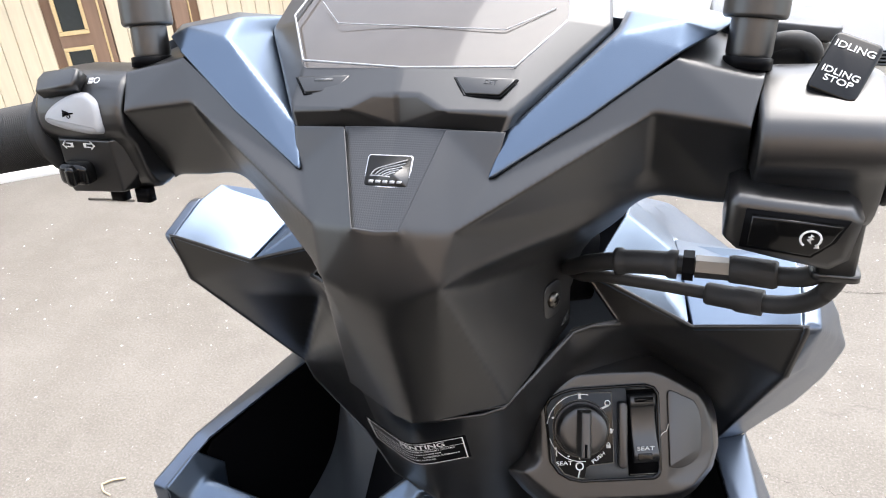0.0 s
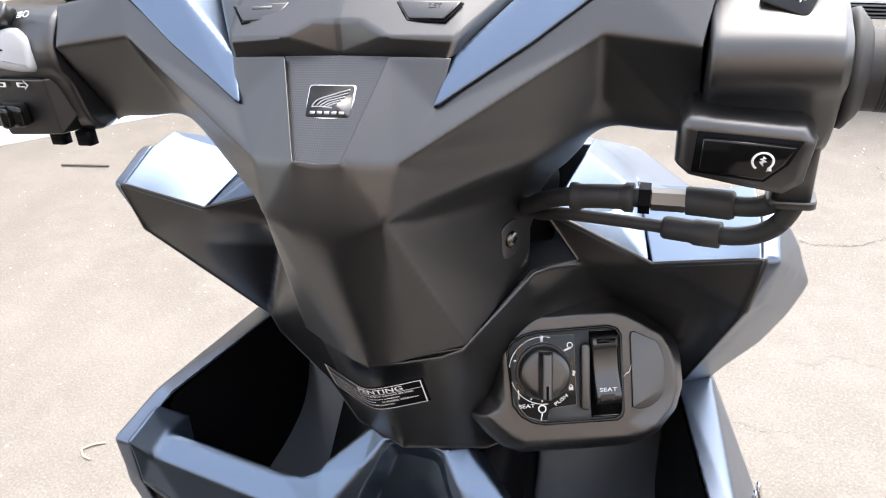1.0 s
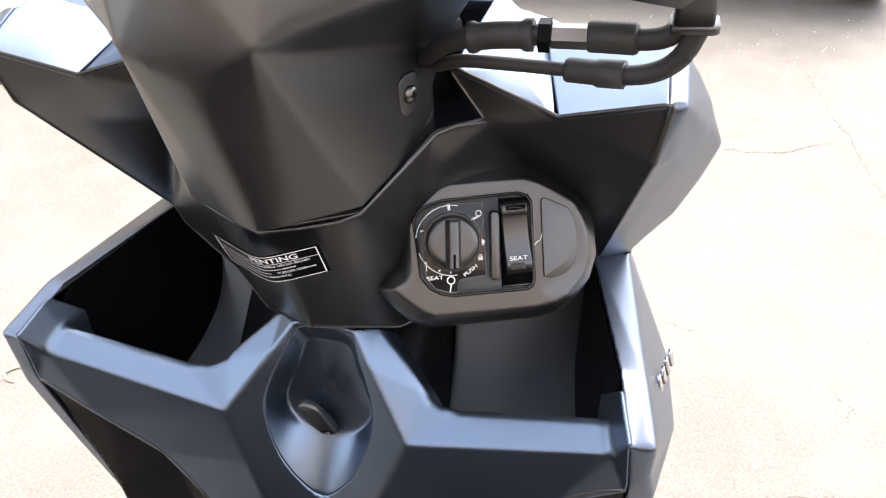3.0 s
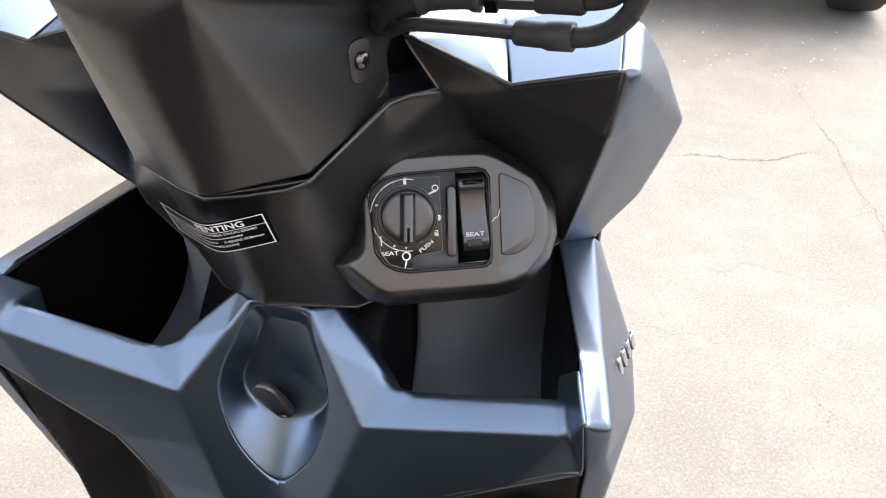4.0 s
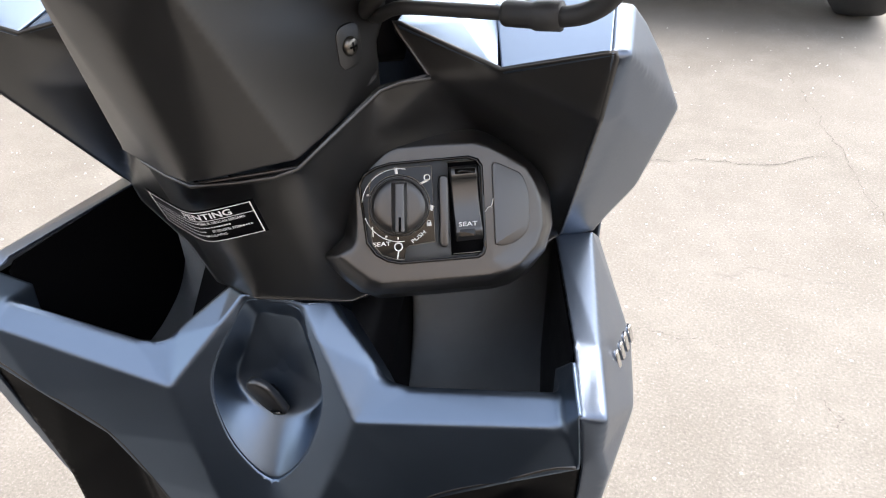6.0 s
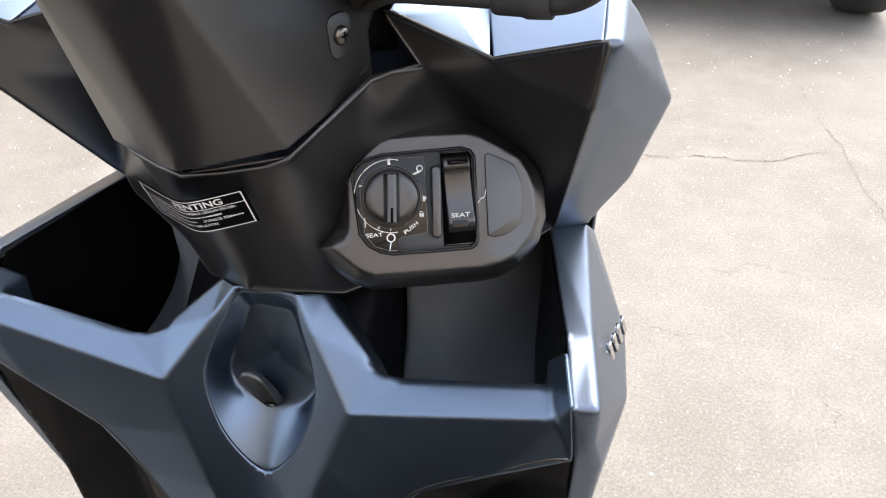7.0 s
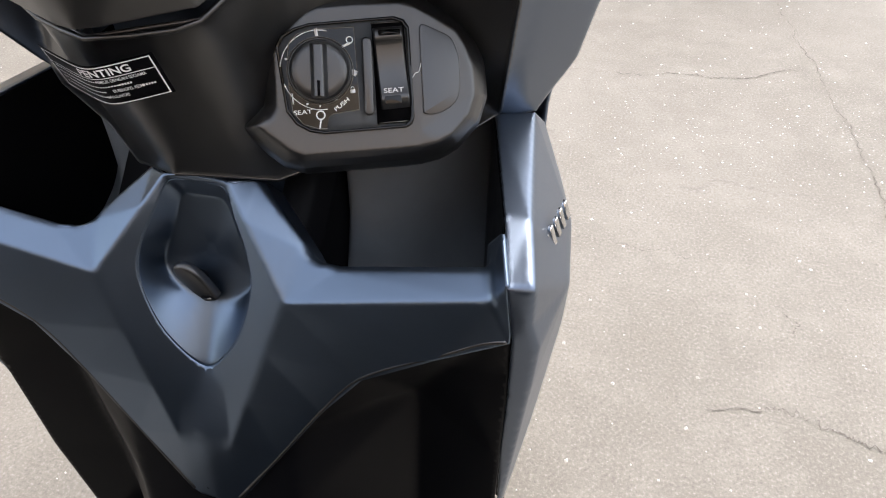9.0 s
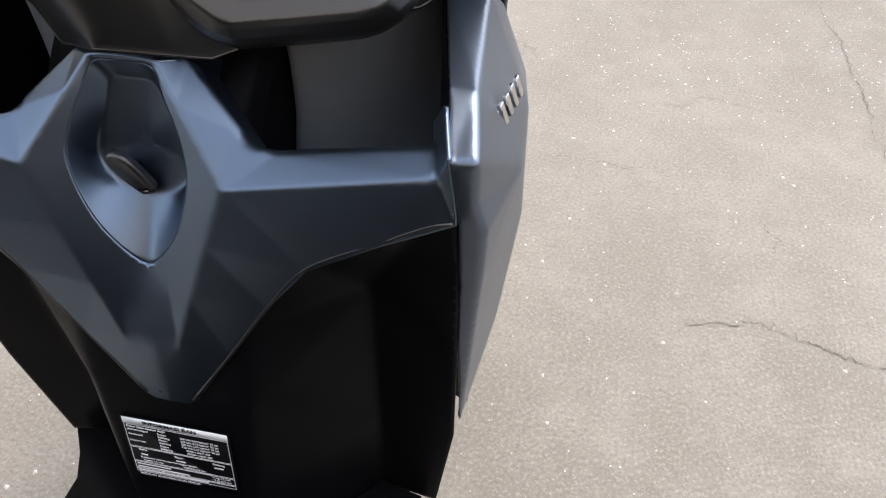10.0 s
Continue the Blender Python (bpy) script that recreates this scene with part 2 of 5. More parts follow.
def arc(r_out, r_in, start, turn, depth, rise=0.0, n=28):
    """An open flat arc."""
    a = [start + turn * i / n for i in range(n + 1)]
    return slab([(r_out * math.cos(t), r_out * math.sin(t)) for t in a] + [(r_in * math.cos(t), r_in * math.sin(t)) for t in reversed(a)], depth, 0, rise)


def lathe(profile, n=28):
    """A body turned about z from (radius, height) pairs."""
    bm = bmesh.new()
    rows = [[bm.verts.new((r * math.cos(math.tau * i / n), r * math.sin(math.tau * i / n), z)) for i in range(n)] for r, z in profile]
    for a, b in zip(rows, rows[1:]):
        for i in range(n):
            bm.faces.new((a[i], a[(i + 1) % n], b[(i + 1) % n], b[i]))
    bm.faces.new(list(reversed(rows[0])))
    bm.faces.new(rows[-1])
    bmesh.ops.recalc_face_normals(bm, faces=bm.faces)
    return bm


def glide(points, steps=8):
    """A smooth line through the given points."""
    p = [Vector(q) for q in points]
    p = [p[0] * 2 - p[1], *p, p[-1] * 2 - p[-2]]
    out = []
    for i in range(1, len(p) - 2):
        for k in range(steps):
            t = k / steps
            out.append(0.5 * (2 * p[i] + (p[i + 1] - p[i - 1]) * t + (2 * p[i - 1] - 5 * p[i] + 4 * p[i + 1] - p[i + 2]) * t * t
                              + (3 * p[i] - p[i - 1] - 3 * p[i + 1] + p[i + 2]) * t ** 3))
    return [*out, p[-2]]


def tube(line, radius, n=14):
    """A pipe along a line; radius is a number or a function of the share of the way."""
    bm = bmesh.new()
    rows, up = [], Vector((0, 0, 1))
    for i, p in enumerate(line):
        d = (line[min(i + 1, len(line) - 1)] - line[max(i - 1, 0)]).normalized()
        a = d.cross(up if abs(d.z) < 0.9 else Vector((0, 1, 0))).normalized()
        b = d.cross(a)
        r = radius(i / (len(line) - 1)) if callable(radius) else radius
        rows.append([bm.verts.new(p + (a * math.cos(math.tau * k / n) + b * math.sin(math.tau * k / n)) * r) for k in range(n)])
    for a, b in zip(rows, rows[1:]):
        for k in range(n):
            bm.faces.new((a[k], a[(k + 1) % n], b[(k + 1) % n], b[k]))
    bm.faces.new(list(reversed(rows[0])))
    bm.faces.new(rows[-1])
    bmesh.ops.recalc_face_normals(bm, faces=bm.faces)
    return bm


def words(text, size, depth=0.0002, align="LEFT", wide=1.0):
    """Lettering as a bmesh in the x-y plane, its size the height of a capital."""
    c = bpy.data.curves.new("lettering", "FONT")
    c.body, c.size, c.extrude, c.align_x, c.space_character = text, size / 0.69, depth, align, 1.0
    c.offset = size * (0.03 if size > 0.003 else 0.008)
    ob = new("lettering", c)
    me = bpy.data.meshes.new_from_object(ob.evaluated_get(bpy.context.evaluated_depsgraph_get()))
    bm = bmesh.new()
    bm.from_mesh(me)
    bpy.data.objects.remove(ob)
    bpy.data.meshes.remove(me)
    bpy.data.curves.remove(c)
    bm.transform(Matrix.Diagonal((wide, 1, 1, 1)))
    return bm


def merged(*parts):
    """Several bmeshes as one."""
    out = bmesh.new()
    for b in parts:
        me = bpy.data.meshes.new("piece")
        b.to_mesh(me)
        b.free()
        out.from_mesh(me)
        bpy.data.meshes.remove(me)
    return out


def moved(bm, m):
    bm.transform(m)
    return bm


def shift(x, y, z=0.0):
    return Matrix.Translation((x, y, z))


def bar(w, h, x, y, depth=0.0002):
    return slab([(x, y), (x + w, y), (x + w, y + h), (x, y + h)], depth)


def axes(origin, right, up):
    """A pose with its x along right and its y near up."""
    r = Vector(right).normalized()
    n = r.cross(Vector(up)).normalized()
    return Matrix.LocRotScale(Vector(origin), Matrix((r, n.cross(r), n)).transposed().to_quaternion(), None)


def thing(name, label, category, group=""):
    return tagged(new(name), label, category, group)


def loft(sections):
    """A closed skin through (x, outline in y-z) sections with equally many corners."""
    bm = bmesh.new()
    rows = [[bm.verts.new((x, y, z)) for y, z in line] for x, line in sections]
    n = len(rows[0])
    for a, b in zip(rows, rows[1:]):
        for i in range(n):
            bm.faces.new((a[i], a[(i + 1) % n], b[(i + 1) % n], b[i]))
    bm.faces.new(list(reversed(rows[0])))
    bm.faces.new(rows[-1])
    bmesh.ops.recalc_face_normals(bm, faces=bm.faces)
    return bm


# ---- the scooter ----
scooter = thing("scooter", "parked scooter in matte dark blue and black plastic with open pockets", "scooter")

# -- handlebar cover and its trim --
cover = part("handlebar_cover", sheet({
    "A1": (0.0528, 0.0114, 0.9654), "B": (0.0486, 0.0005, 0.9473), "I0": (0.0258, 0.0098, 0.9664),
    "I1": (0.0117, -0.0277, 0.9319), "J": (0, -0.0277, 0.9310), "K": (0.0343, -0.0209, 0.9289), "L": (0.0295, -0.0306, 0.9054),
    "T": (0, -0.0372, 0.8950), "Z": (0, -0.0118, 0.8015), "Z1": (0.0120, -0.0080, 0.8018), "S": (0.0490, 0.0133, 0.8030),
    "C": (0.1165, 0.0213, 0.9727), "D": (0.1560, 0.0156, 0.9691), "E": (0.1257, 0.0350, 0.9930), "F": (0.1600, 0.0307, 0.9863),
    "G": (0.1141, 0.0500, 0.9165), "H": (0.1600, 0.0460, 0.9170), "N": (0.0798, 0.1000, 0.8580), "P": (0.0735, 0.0870, 0.8365), "Q": (0.0732, 0.0860, 0.8110),
    "Y": (0.118, 0.085, 0.922), "X": (0.160, 0.075, 0.924), "U": (0.1265, 0.0880, 0.9990), "O": (0.1660, 0.0740, 0.9860)},
    ["I0 A1 B K I1", "J I1 K L T", "T L S Z1 Z", "B E C K", "E F D C", "K C G L", "L G N", "L N P Q S", "C D H G", "G H X Y", "G Y N", "E U O F"], mirror=True),
    BLACK, scooter, "matte black cover with soft facets", STEER, fold=(0.0028, 3, (((0.046, -0.008, 0.908), (0.1141, 0.05, 0.9165), 0.020, 60), ((0.052, 0.020, 0.890), (0.0798, 0.1, 0.858), 0.026, 45), ((0, -0.029, 0.922), (0, -0.034, 0.908), 0.016, 60), ((0, -0.032, 0.876), (0, -0.012, 0.802), 0.024, 120), ((0.125, 0.052, 0.918), (0.160, 0.050, 0.918), 0.022, 30))), thick=0.0022, rim=0.0006)

def weave_panel(n=120, m=140):
    """The insert in its channel, moulded in a small diamond weave."""
    bm = bmesh.new()
    top, low = (Vector((0.0268, 0.0135, 0.9655)), Vector((0, 0.0150, 0.9655))), (Vector((0.0124, -0.0262, 0.9308)), Vector((0, -0.0262, 0.9300)))
    out = Vector((0, -0.68, 0.73))
    rows = []
    for k in range(m + 1):
        v = k / m
        row = []
        for i in range(n + 1):
            u = abs(2 * i / n - 1)
            p = top[1].lerp(top[0], u).lerp(low[1].lerp(low[0], u), v)
            p.x *= 1 if i * 2 >= n else -1
            a, b2 = (p.x + v * 0.052) * 2700, (p.x - v * 0.052) * 2700
            row.append(bm.verts.new(p + out * (0.00016 * max(0, math.sin(a) * math.sin(b2)))))
        rows.append(row)
    for a, b2 in zip(rows, rows[1:]):
        for i in range(n):
            bm.faces.new((a[i], b2[i], b2[i + 1], a[i + 1]))
    bmesh.ops.recalc_face_normals(bm, faces=bm.faces)
    if sum(f.normal.z for f in bm.faces) < 0:
        bmesh.ops.reverse_faces(bm, faces=bm.faces)
    return bm


part("cover_insert", weave_panel(), BLACK, cover, "black insert with a small moulded weave", STEER, thick=0.0)

part("front_handlebar_cover", sheet({
    "a": (0, 0.135, 1.0), "b": (0.096, 0.118, 0.992), "c": (0.128, 0.092, 1.003), "d": (0.168, 0.074, 0.990), "e": (0.160, 0.075, 0.924), "f": (0.118, 0.085, 0.922),
    "g": (0.078, 0.103, 0.858), "h": (0, 0.150, 0.860)}, ["a b c f g h", "c d e f"], mirror=True, toward=(0, 1, 0.2)),
    SIDE, scooter, "matte slate front half of the cover", STEER, soft=0.004, thick=0.002)

for side in (1, -1):
    part("trim_panel", sheet({
        "B": (0.0480, -0.0008, 0.9492), "M": (0.088, 0.0163, 0.9722), "E": (0.1258, 0.0360, 0.9965), "T": (0.1265, 0.0460, 1.0065), "P": (0.0990, 0.0400, 1.0022), "Q": (0.1030, 0.0620, 1.0078),
        "V": (0.0963, 0.0809, 0.9956), "U": (0.0545, 0.0150, 0.9665), "W": (0.1265, 0.0980, 1.0030), "X": (0.0980, 0.1180, 0.9960), "E1": (0.1400, 0.0500, 1.0010), "E2": (0.1500, 0.0750, 1.0015)},
        ["B M E P", "E T Q P", "B P V U", "P Q V", "Q T W X", "V Q X", "E E1 E2 W T"], toward=(0, -0.3, 1)),
        BLUE, scooter, "matte blue wedge trim", STEER @ flip(side), fold=(0.003, 3), thick=0.0035, rim=0.0012)

# -- instrument console --
console = part("meter_console", sheet({
    "a": (0, 0.0158, 0.9651), "b": (0.0528, 0.0112, 0.9656), "c": (0.0554, 0.0152, 0.9730), "d": (0.0266, 0.0096, 0.9755), "e": (0.0116, 0.0173, 0.9807), "f": (0, 0.0173, 0.9807),
    "g": (0.0545, 0.0330, 0.9885), "h": (0, 0.0294, 0.9896), "i": (0.0742, 0.0691, 1.0030), "j": (0.0935, 0.0775, 0.9975), "k": (0.0700, 0.1200, 1.0230), "l": (0.0880, 0.1280, 1.0250),
    "m": (0.0970, 0.0850, 0.9850), "n": (0, 0.1250, 1.0260), "o": (0, 0.1330, 1.0290), "p": (0.086, 0.135, 0.990), "q": (0, 0.140, 0.990)},
    ["a b c d", "a d e f", "f e d c g h", "c j i g", "j l k i", "k l o n", "b m j c", "j m p l", "l p q o"], mirror=True),
    BLACK, scooter, "matte black instrument surround", STEER, soft=0.0022, thick=0.002, rim=0.0005)

LENS_HALF = {"g": (0.0540, 0.0338, 0.9880), "h": (0, 0.0304, 0.9892), "i": (0.0737, 0.0695, 1.0022), "k": (0.0690, 0.1195, 1.0222), "n": (0, 0.1245, 1.0252)}
lens = part("meter_lens", sheet(LENS_HALF, ["h g i k n"], mirror=True), SMOKE, console, "smoked glossy display window", STEER, thick=0.002)


def on_lens(x, y):
    """A place a hair over the display window."""
    a, b, c = (Vector(LENS_HALF[k]) for k in "hin")
    n = (b - a).cross(c - a).normalized()
    n = n if n.z > 0 else -n
    z = a.z - (n.x * (x - a.x) + n.y * (y - a.y)) / n.z
    return Vector((x, y, z)) + n * 0.0004


edge_line = [on_lens(x, y) for x, y in ((-0.0690, 0.119), (-0.0737, 0.0695), (-0.0540, 0.0335), (0, 0.0306), (0.0540, 0.0335), (0.0737, 0.0695), (0.0690, 0.119))]
part("lens_rim", tube(edge_line, 0.0006, 8), SILVER, console, "clear bright rim", STEER)
# the light line on the inner display edge, drawn as a silver strip
part("display_glint", tube([on_lens(x, y) for x, y in ((-0.062, 0.082), (-0.046, 0.0635), (0.044, 0.0605), (0.066, 0.078))], 0.0003, 6), SILVER, console, "thin pale strip for the light caught on the inner display edge", STEER)

FACE = lambda x: axes((x, 0.0245, 0.9822), (1, 0, -0.03 if x > 0 else 0.03), (0, 0.0193, 0.0157))
for side in (1, -1):
    key = part("console_button", slab([(-0.0145, 0.0045), (-0.008, -0.0045), (0.008, -0.0045), (0.0145, 0.0045)], 0.0016, 0.0007), BLACK, scooter, "", STEER @ FACE(0.041 * side) @ flip(side))
    if side > 0:
        part("button_word", moved(words("SET", 0.0022, 0.0002, "CENTER", 1.3), shift(0.003, 0.001, 0.0017)), GREY, key, "faint moulded lettering", STEER @ FACE(0.041))
    else:
        part("button_mark", bar(0.010, 0.0016, -0.004, 0.0014, 0.0018), GREY, key, "faint moulded mark", STEER @ FACE(-0.041))
    part("button_groove", tube([Vector(p) for p in ((-0.0152, 0.0045, 0.0002), (-0.0086, -0.0052, 0.0002), (0.0086, -0.0052, 0.0002), (0.0152, 0.0045, 0.0002))], 0.0006, 6), DARK, console, "", STEER @ FACE(0.041 * side) @ flip(side))

# -- badge --
BADGE = axes((0, -0.0018, 0.9489), (1, 0, 0), (0, 0.0125, 0.0117))
badge = part("badge", slab(rounded(0.0232, 0.0172, 0.0018), 0.0022, 0.0006), CHROME, scooter, "small square badge with a bright rim", STEER @ BADGE)
part("badge_face", slab(rounded(0.0214, 0.0154, 0.0013), 0.0003, rise=0.0021), BLACK, badge, "charcoal face", STEER @ BADGE)
feathers = [[(-0.0082, -0.0024), (-0.0058, 0.0006), (0.0010, 0.0032), (0.0088, 0.0058)], [(-0.0060, -0.0020), (-0.0030, 0.0006), (0.0026, 0.0024), (0.0082, 0.0041)], [(-0.0044, -0.0022), (-0.0010, 0.0000), (0.0030, 0.0012), (0.0070, 0.0024)],
            [(-0.0026, -0.0024), (0.0004, -0.0008), (0.0028, 0.0000), (0.0054, 0.0008)], [(-0.0008, -0.0026), (0.0012, -0.0016), (0.0024, -0.0012), (0.0038, -0.0008)], [(-0.0084, -0.0028), (-0.0050, -0.0026), (-0.0010, -0.0029), (0.0016, -0.0031)]]
part("badge_mark", merged(*[moved(tube(glide([(x, y, 0) for x, y in line], 5), 0.00034, 6), shift(0, 0, 0.0025)) for line in feathers]), SILVER, badge, "bright wing-like strokes", STEER @ BADGE)
part("badge_bar", merged(*[slab([(x, -0.0063), (x + 0.0024, -0.0063), (x + 0.0024, -0.0049), (x, -0.0049)], 0.0003, rise=0.0024) for x in (-0.0086, -0.0051, -0.0016, 0.0019, 0.0054)]), SILVER, badge, "", STEER @ BADGE)

# -- mirror stems --
for side in (1, -1):
    up = Matrix.Translation((0.1545, 0.0480, 0.9890)) @ Matrix.Rotation(radians(-14), 4, "X") @ Matrix.Rotation(radians(4), 4, "Y")
    stem = part("mirror_stem", lathe([(0.0090, 0), (0.0098, 0.003), (0.0096, 0.017), (0.0090, 0.0175)]), BLACK, scooter, "round black mirror stem", STEER @ flip(side) @ up, rim=0.0005)
    part("stem_sleeve", lathe([(0.0128, 0.0172), (0.0136, 0.019), (0.0124, 0.10), (0.0100, 0.105)]), BLACK, stem, "", STEER @ flip(side) @ up, rim=0.0005)
    part("stem_socket", lathe([(0.0112, -0.004), (0.0110, 0.0008), (0.0100, 0.0012)]), DARK, stem, "", STEER @ flip(side) @ up @ Matrix.Diagonal((0.95, 1.2, 1, 1)))

# -- right switch housing --
HOUSE = [(0.0125, 0.947), (0.0060, 0.958), (0.0090, 0.972), (0.0220, 0.980), (0.0400, 0.986), (0.0620, 0.982), (0.0760, 0.964), (0.0740, 0.938), (0.0560, 0.920), (0.0300, 0.916), (0.0180, 0.926)]


def eased(line, steps=3):
    """A closed outline with its corners rounded."""
    pts = [(0, y, z) for y, z in line]
    n = len(pts)
    return [(p.y, p.z) for p in glide([*pts[-2:], *pts, *pts[:3]], steps)[2 * steps:(2 + n) * steps]]


HOUSE_ROUND = eased(HOUSE)


def scaled(line, k, cy=0.042, cz=0.952):
    return [(cy + (y - cy) * k, cz + (z - cz) * k) for y, z in line]


right_switch = part("switch_housing", loft([(0.1590, scaled(HOUSE_ROUND, 0.94)), (0.1600, scaled(HOUSE_ROUND, 0.98)), (0.1630, HOUSE_ROUND), (0.1850, scaled(HOUSE_ROUND, 1.015)), (0.2010, HOUSE_ROUND), (0.2070, scaled(HOUSE_ROUND, 0.96)), (0.2105, scaled(HOUSE_ROUND, 0.88)), (0.2120, scaled(HOUSE_ROUND, 0.72))]),
                    BLACK, scooter, "matte black switch housing with starter button", STEER, soft=0.003, limit=25)
POD = axes((0.1755, 0.0020, 0.9300), (1, -0.03, -0.05), (0, -0.08, 1))
pod = part("starter_pod", slab([(-0.026, 0.0120), (-0.022, 0.0148), (0.020, 0.0140), (0.026, 0.009), (0.025, -0.010), (0.018, -0.0165), (0.000, -0.0145), (-0.020, -0.0115), (-0.026, -0.0065)], 0.026, 0.005, -0.022), BLACK, right_switch, "", STEER @ POD)
start = part("starter_button", slab([(-0.0165, 0.0085), (0.0180, 0.0080), (0.0150, 0.0000), (0.0085, -0.0075), (-0.0165, -0.0060)], 0.0032, 0.0008, 0.0038), GLOSS, scooter, "gloss black rocker button", STEER @ POD)
part("button_well", slab([(-0.0190, 0.0105), (0.0205, 0.0098), (0.0170, -0.0010), (0.0095, -0.0098), (-0.0190, -0.0082)], 0.0004, 0, 0.0040), DARK, right_switch, "", STEER @ POD)
sym = [arc(0.0043, 0.0034, radians(-55), radians(295), 0.0002, 0.0072)]
sym.append(slab([(0.0018, -0.0042), (0.0040, -0.0040), (0.0034, -0.0022)], 0.0002, rise=0.0072))
sym.append(slab([(-0.0004, 0.0024), (0.0012, 0.0014), (0.0000, 0.0010), (0.0014, 0.0000), (0.0002, -0.0004), (0.0006, -0.0024), (-0.0014, -0.0004), (-0.0002, 0.0002), (-0.0014, 0.0010), (-0.0002, 0.0014)], 0.0002, rise=0.0072))
part("start_symbol", moved(merged(*sym), shift(0.0070, 0.0012)), PRINT, start, "white circular start symbol", STEER @ POD)
IDLE = axes((0.1902, 0.0335, 0.9885), (0.0364, -0.0117, -0.0117), (0.0182, 0.0423, 0.0450))
idle = part("idling_switch", slab(rounded(0.0195, 0.0275, 0.0028), 0.0125, 0.0012, -0.009), GLOSS, scooter, "glossy black idling stop rocker", STEER @ IDLE)
part("switch_word", moved(words("IDLING", 0.0029, 0.0002, "CENTER", 1.2), shift(0, 0.0068, 0.0037)), PRINT, idle, "white lettering", STEER @ IDLE)
part("switch_word", merged(moved(words("IDLING", 0.0027, 0.0002, "CENTER", 1.2), shift(-0.0002, -0.0050, 0.0037)), moved(words("STOP", 0.0027, 0.0002, "CENTER", 1.25), shift(0.0003, -0.0086, 0.0037))), PRINT, idle, "white lettering", STEER @ IDLE)

# -- left switch housing --
LEFT = [(0.0200, 0.947), (0.0140, 0.958), (0.0160, 0.972), (0.0250, 0.983), *HOUSE[4:9], (0.0340, 0.916), (0.0240, 0.926)]
LEFT = eased(LEFT)
left_switch = part("switch_housing", merged(
    loft([(-0.2205, scaled(LEFT, 0.74)), (-0.2195, scaled(LEFT, 0.86)), (-0.2150, scaled(LEFT, 0.96)), (-0.2000, scaled(LEFT, 1.01)), (-0.1660, LEFT), (-0.1610, scaled(LEFT, 0.98)), (-0.1590, scaled(LEFT, 0.92))]),
    loft([(-0.2120, [(0.022, 0.955), (0.018, 0.930), (0.050, 0.925), (0.050, 0.955)]), (-0.2070, [(0.0155, 0.952), (0.0135, 0.920), (0.055, 0.914), (0.055, 0.955)]),
          (-0.1720, [(0.0155, 0.952), (0.0145, 0.921), (0.055, 0.913), (0.055, 0.955)]), (-0.1620, [(0.026, 0.952), (0.028, 0.934), (0.055, 0.920), (0.055, 0.955)])])),
    BLACK, scooter, "matte black switch housing with horn button", STEER, soft=0.004)
HORN = axes((-0.1895, 0.0170, 0.9660), (1, 0.05, 0), (0, 0.32, 1))
horn = part("horn_button", slab(eased([(-0.0170, -0.0012), (-0.0120, 0.0048), (-0.0020, 0.0102), (0.0070, 0.0122), (0.0122, 0.0108), (0.0172, 0.0060), (0.0185, -0.0030), (0.0178, -0.0090), (0.0130, -0.0102), (0.0030, -0.0092), (-0.0085, -0.0068), (-0.0150, -0.0046)]), 0.0085, 0.0032, -0.002), SILVER, scooter, "light grey horn button", STEER @ HORN)
part("horn_symbol", merged(slab([(-0.0028, 0.002), (0.0010, 0.0006), (0.0010, -0.0006), (-0.0028, -0.002)], 0.0002), bar(0.003, 0.0008, 0.001, -0.0004), band(ring(0.0012, 12, 0.001, -0.0016), ring(0.0007, 12, 0.001, -0.0016), 0.0002)), DARK, horn, "", STEER @ HORN @ shift(-0.001, 0.001, 0.0066))
TURN = axes((-0.1965, 0.0134, 0.9335), (1, 0.02, -0.04), (0, 0.05, 1))
part("turn_switch", merged(slab(rounded(0.0185, 0.0125, 0.0035), 0.0085, 0.0030, -0.001), moved(slab(rounded(0.0062, 0.0118, 0.0028), 0.0060, 0.0024, 0.0050), shift(0.0008, 0))), GLOSS, left_switch, "glossy black turn signal slider with raised ridge", STEER @ TURN)
for k, d in ((-0.0072, 1), (0.0072, -1)):
    pts = [(-0.0040, 0), (-0.0012, 0.0026), (-0.0012, 0.0013), (0.0036, 0.0013), (0.0036, -0.0013), (-0.0012, -0.0013), (-0.0012, -0.0026)]
    arrow = [(x * d, y) for x, y in pts]
    part("arrow_symbol", band(arrow, [(x * 0.66 - 0.0004 * d, y * 0.55) for x, y in arrow], 0.0003), PRINT, left_switch, "white outlined arrow", STEER @ axes((-0.1925 + k * 1.0, 0.0150, 0.9492), (1, 0, -0.02), (0, 0.1, 1)) @ shift(0, 0, 0.0010))
DIM = axes((-0.1960, 0.0215, 0.9815), (1, 0.05, 0.12), (0, 0.75, 0.6))
dim = part("dimmer_switch", slab([(-0.0125, -0.0065), (0.0120, -0.0055), (0.0135, 0.0045), (0.0100, 0.0065), (-0.0110, 0.0065), (-0.0140, 0.0020)], 0.0070, 0.0016, -0.001), BLACK, left_switch, "", STEER @ DIM)
part("lamp_symbol", merged(band(ring(0.0020, 14), ring(0.0015, 14), 0.0002), *[bar(0.003, 0.0005, -0.0056, -0.0016 + 0.001 * k) for k in range(4)]), PRINT, left_switch, "white headlamp symbol", STEER @ axes((-0.1720, 0.0215, 0.9835), (1, 0.05, 0.1), (0, 0.75, 0.6)) @ shift(0, 0, 0.0015))
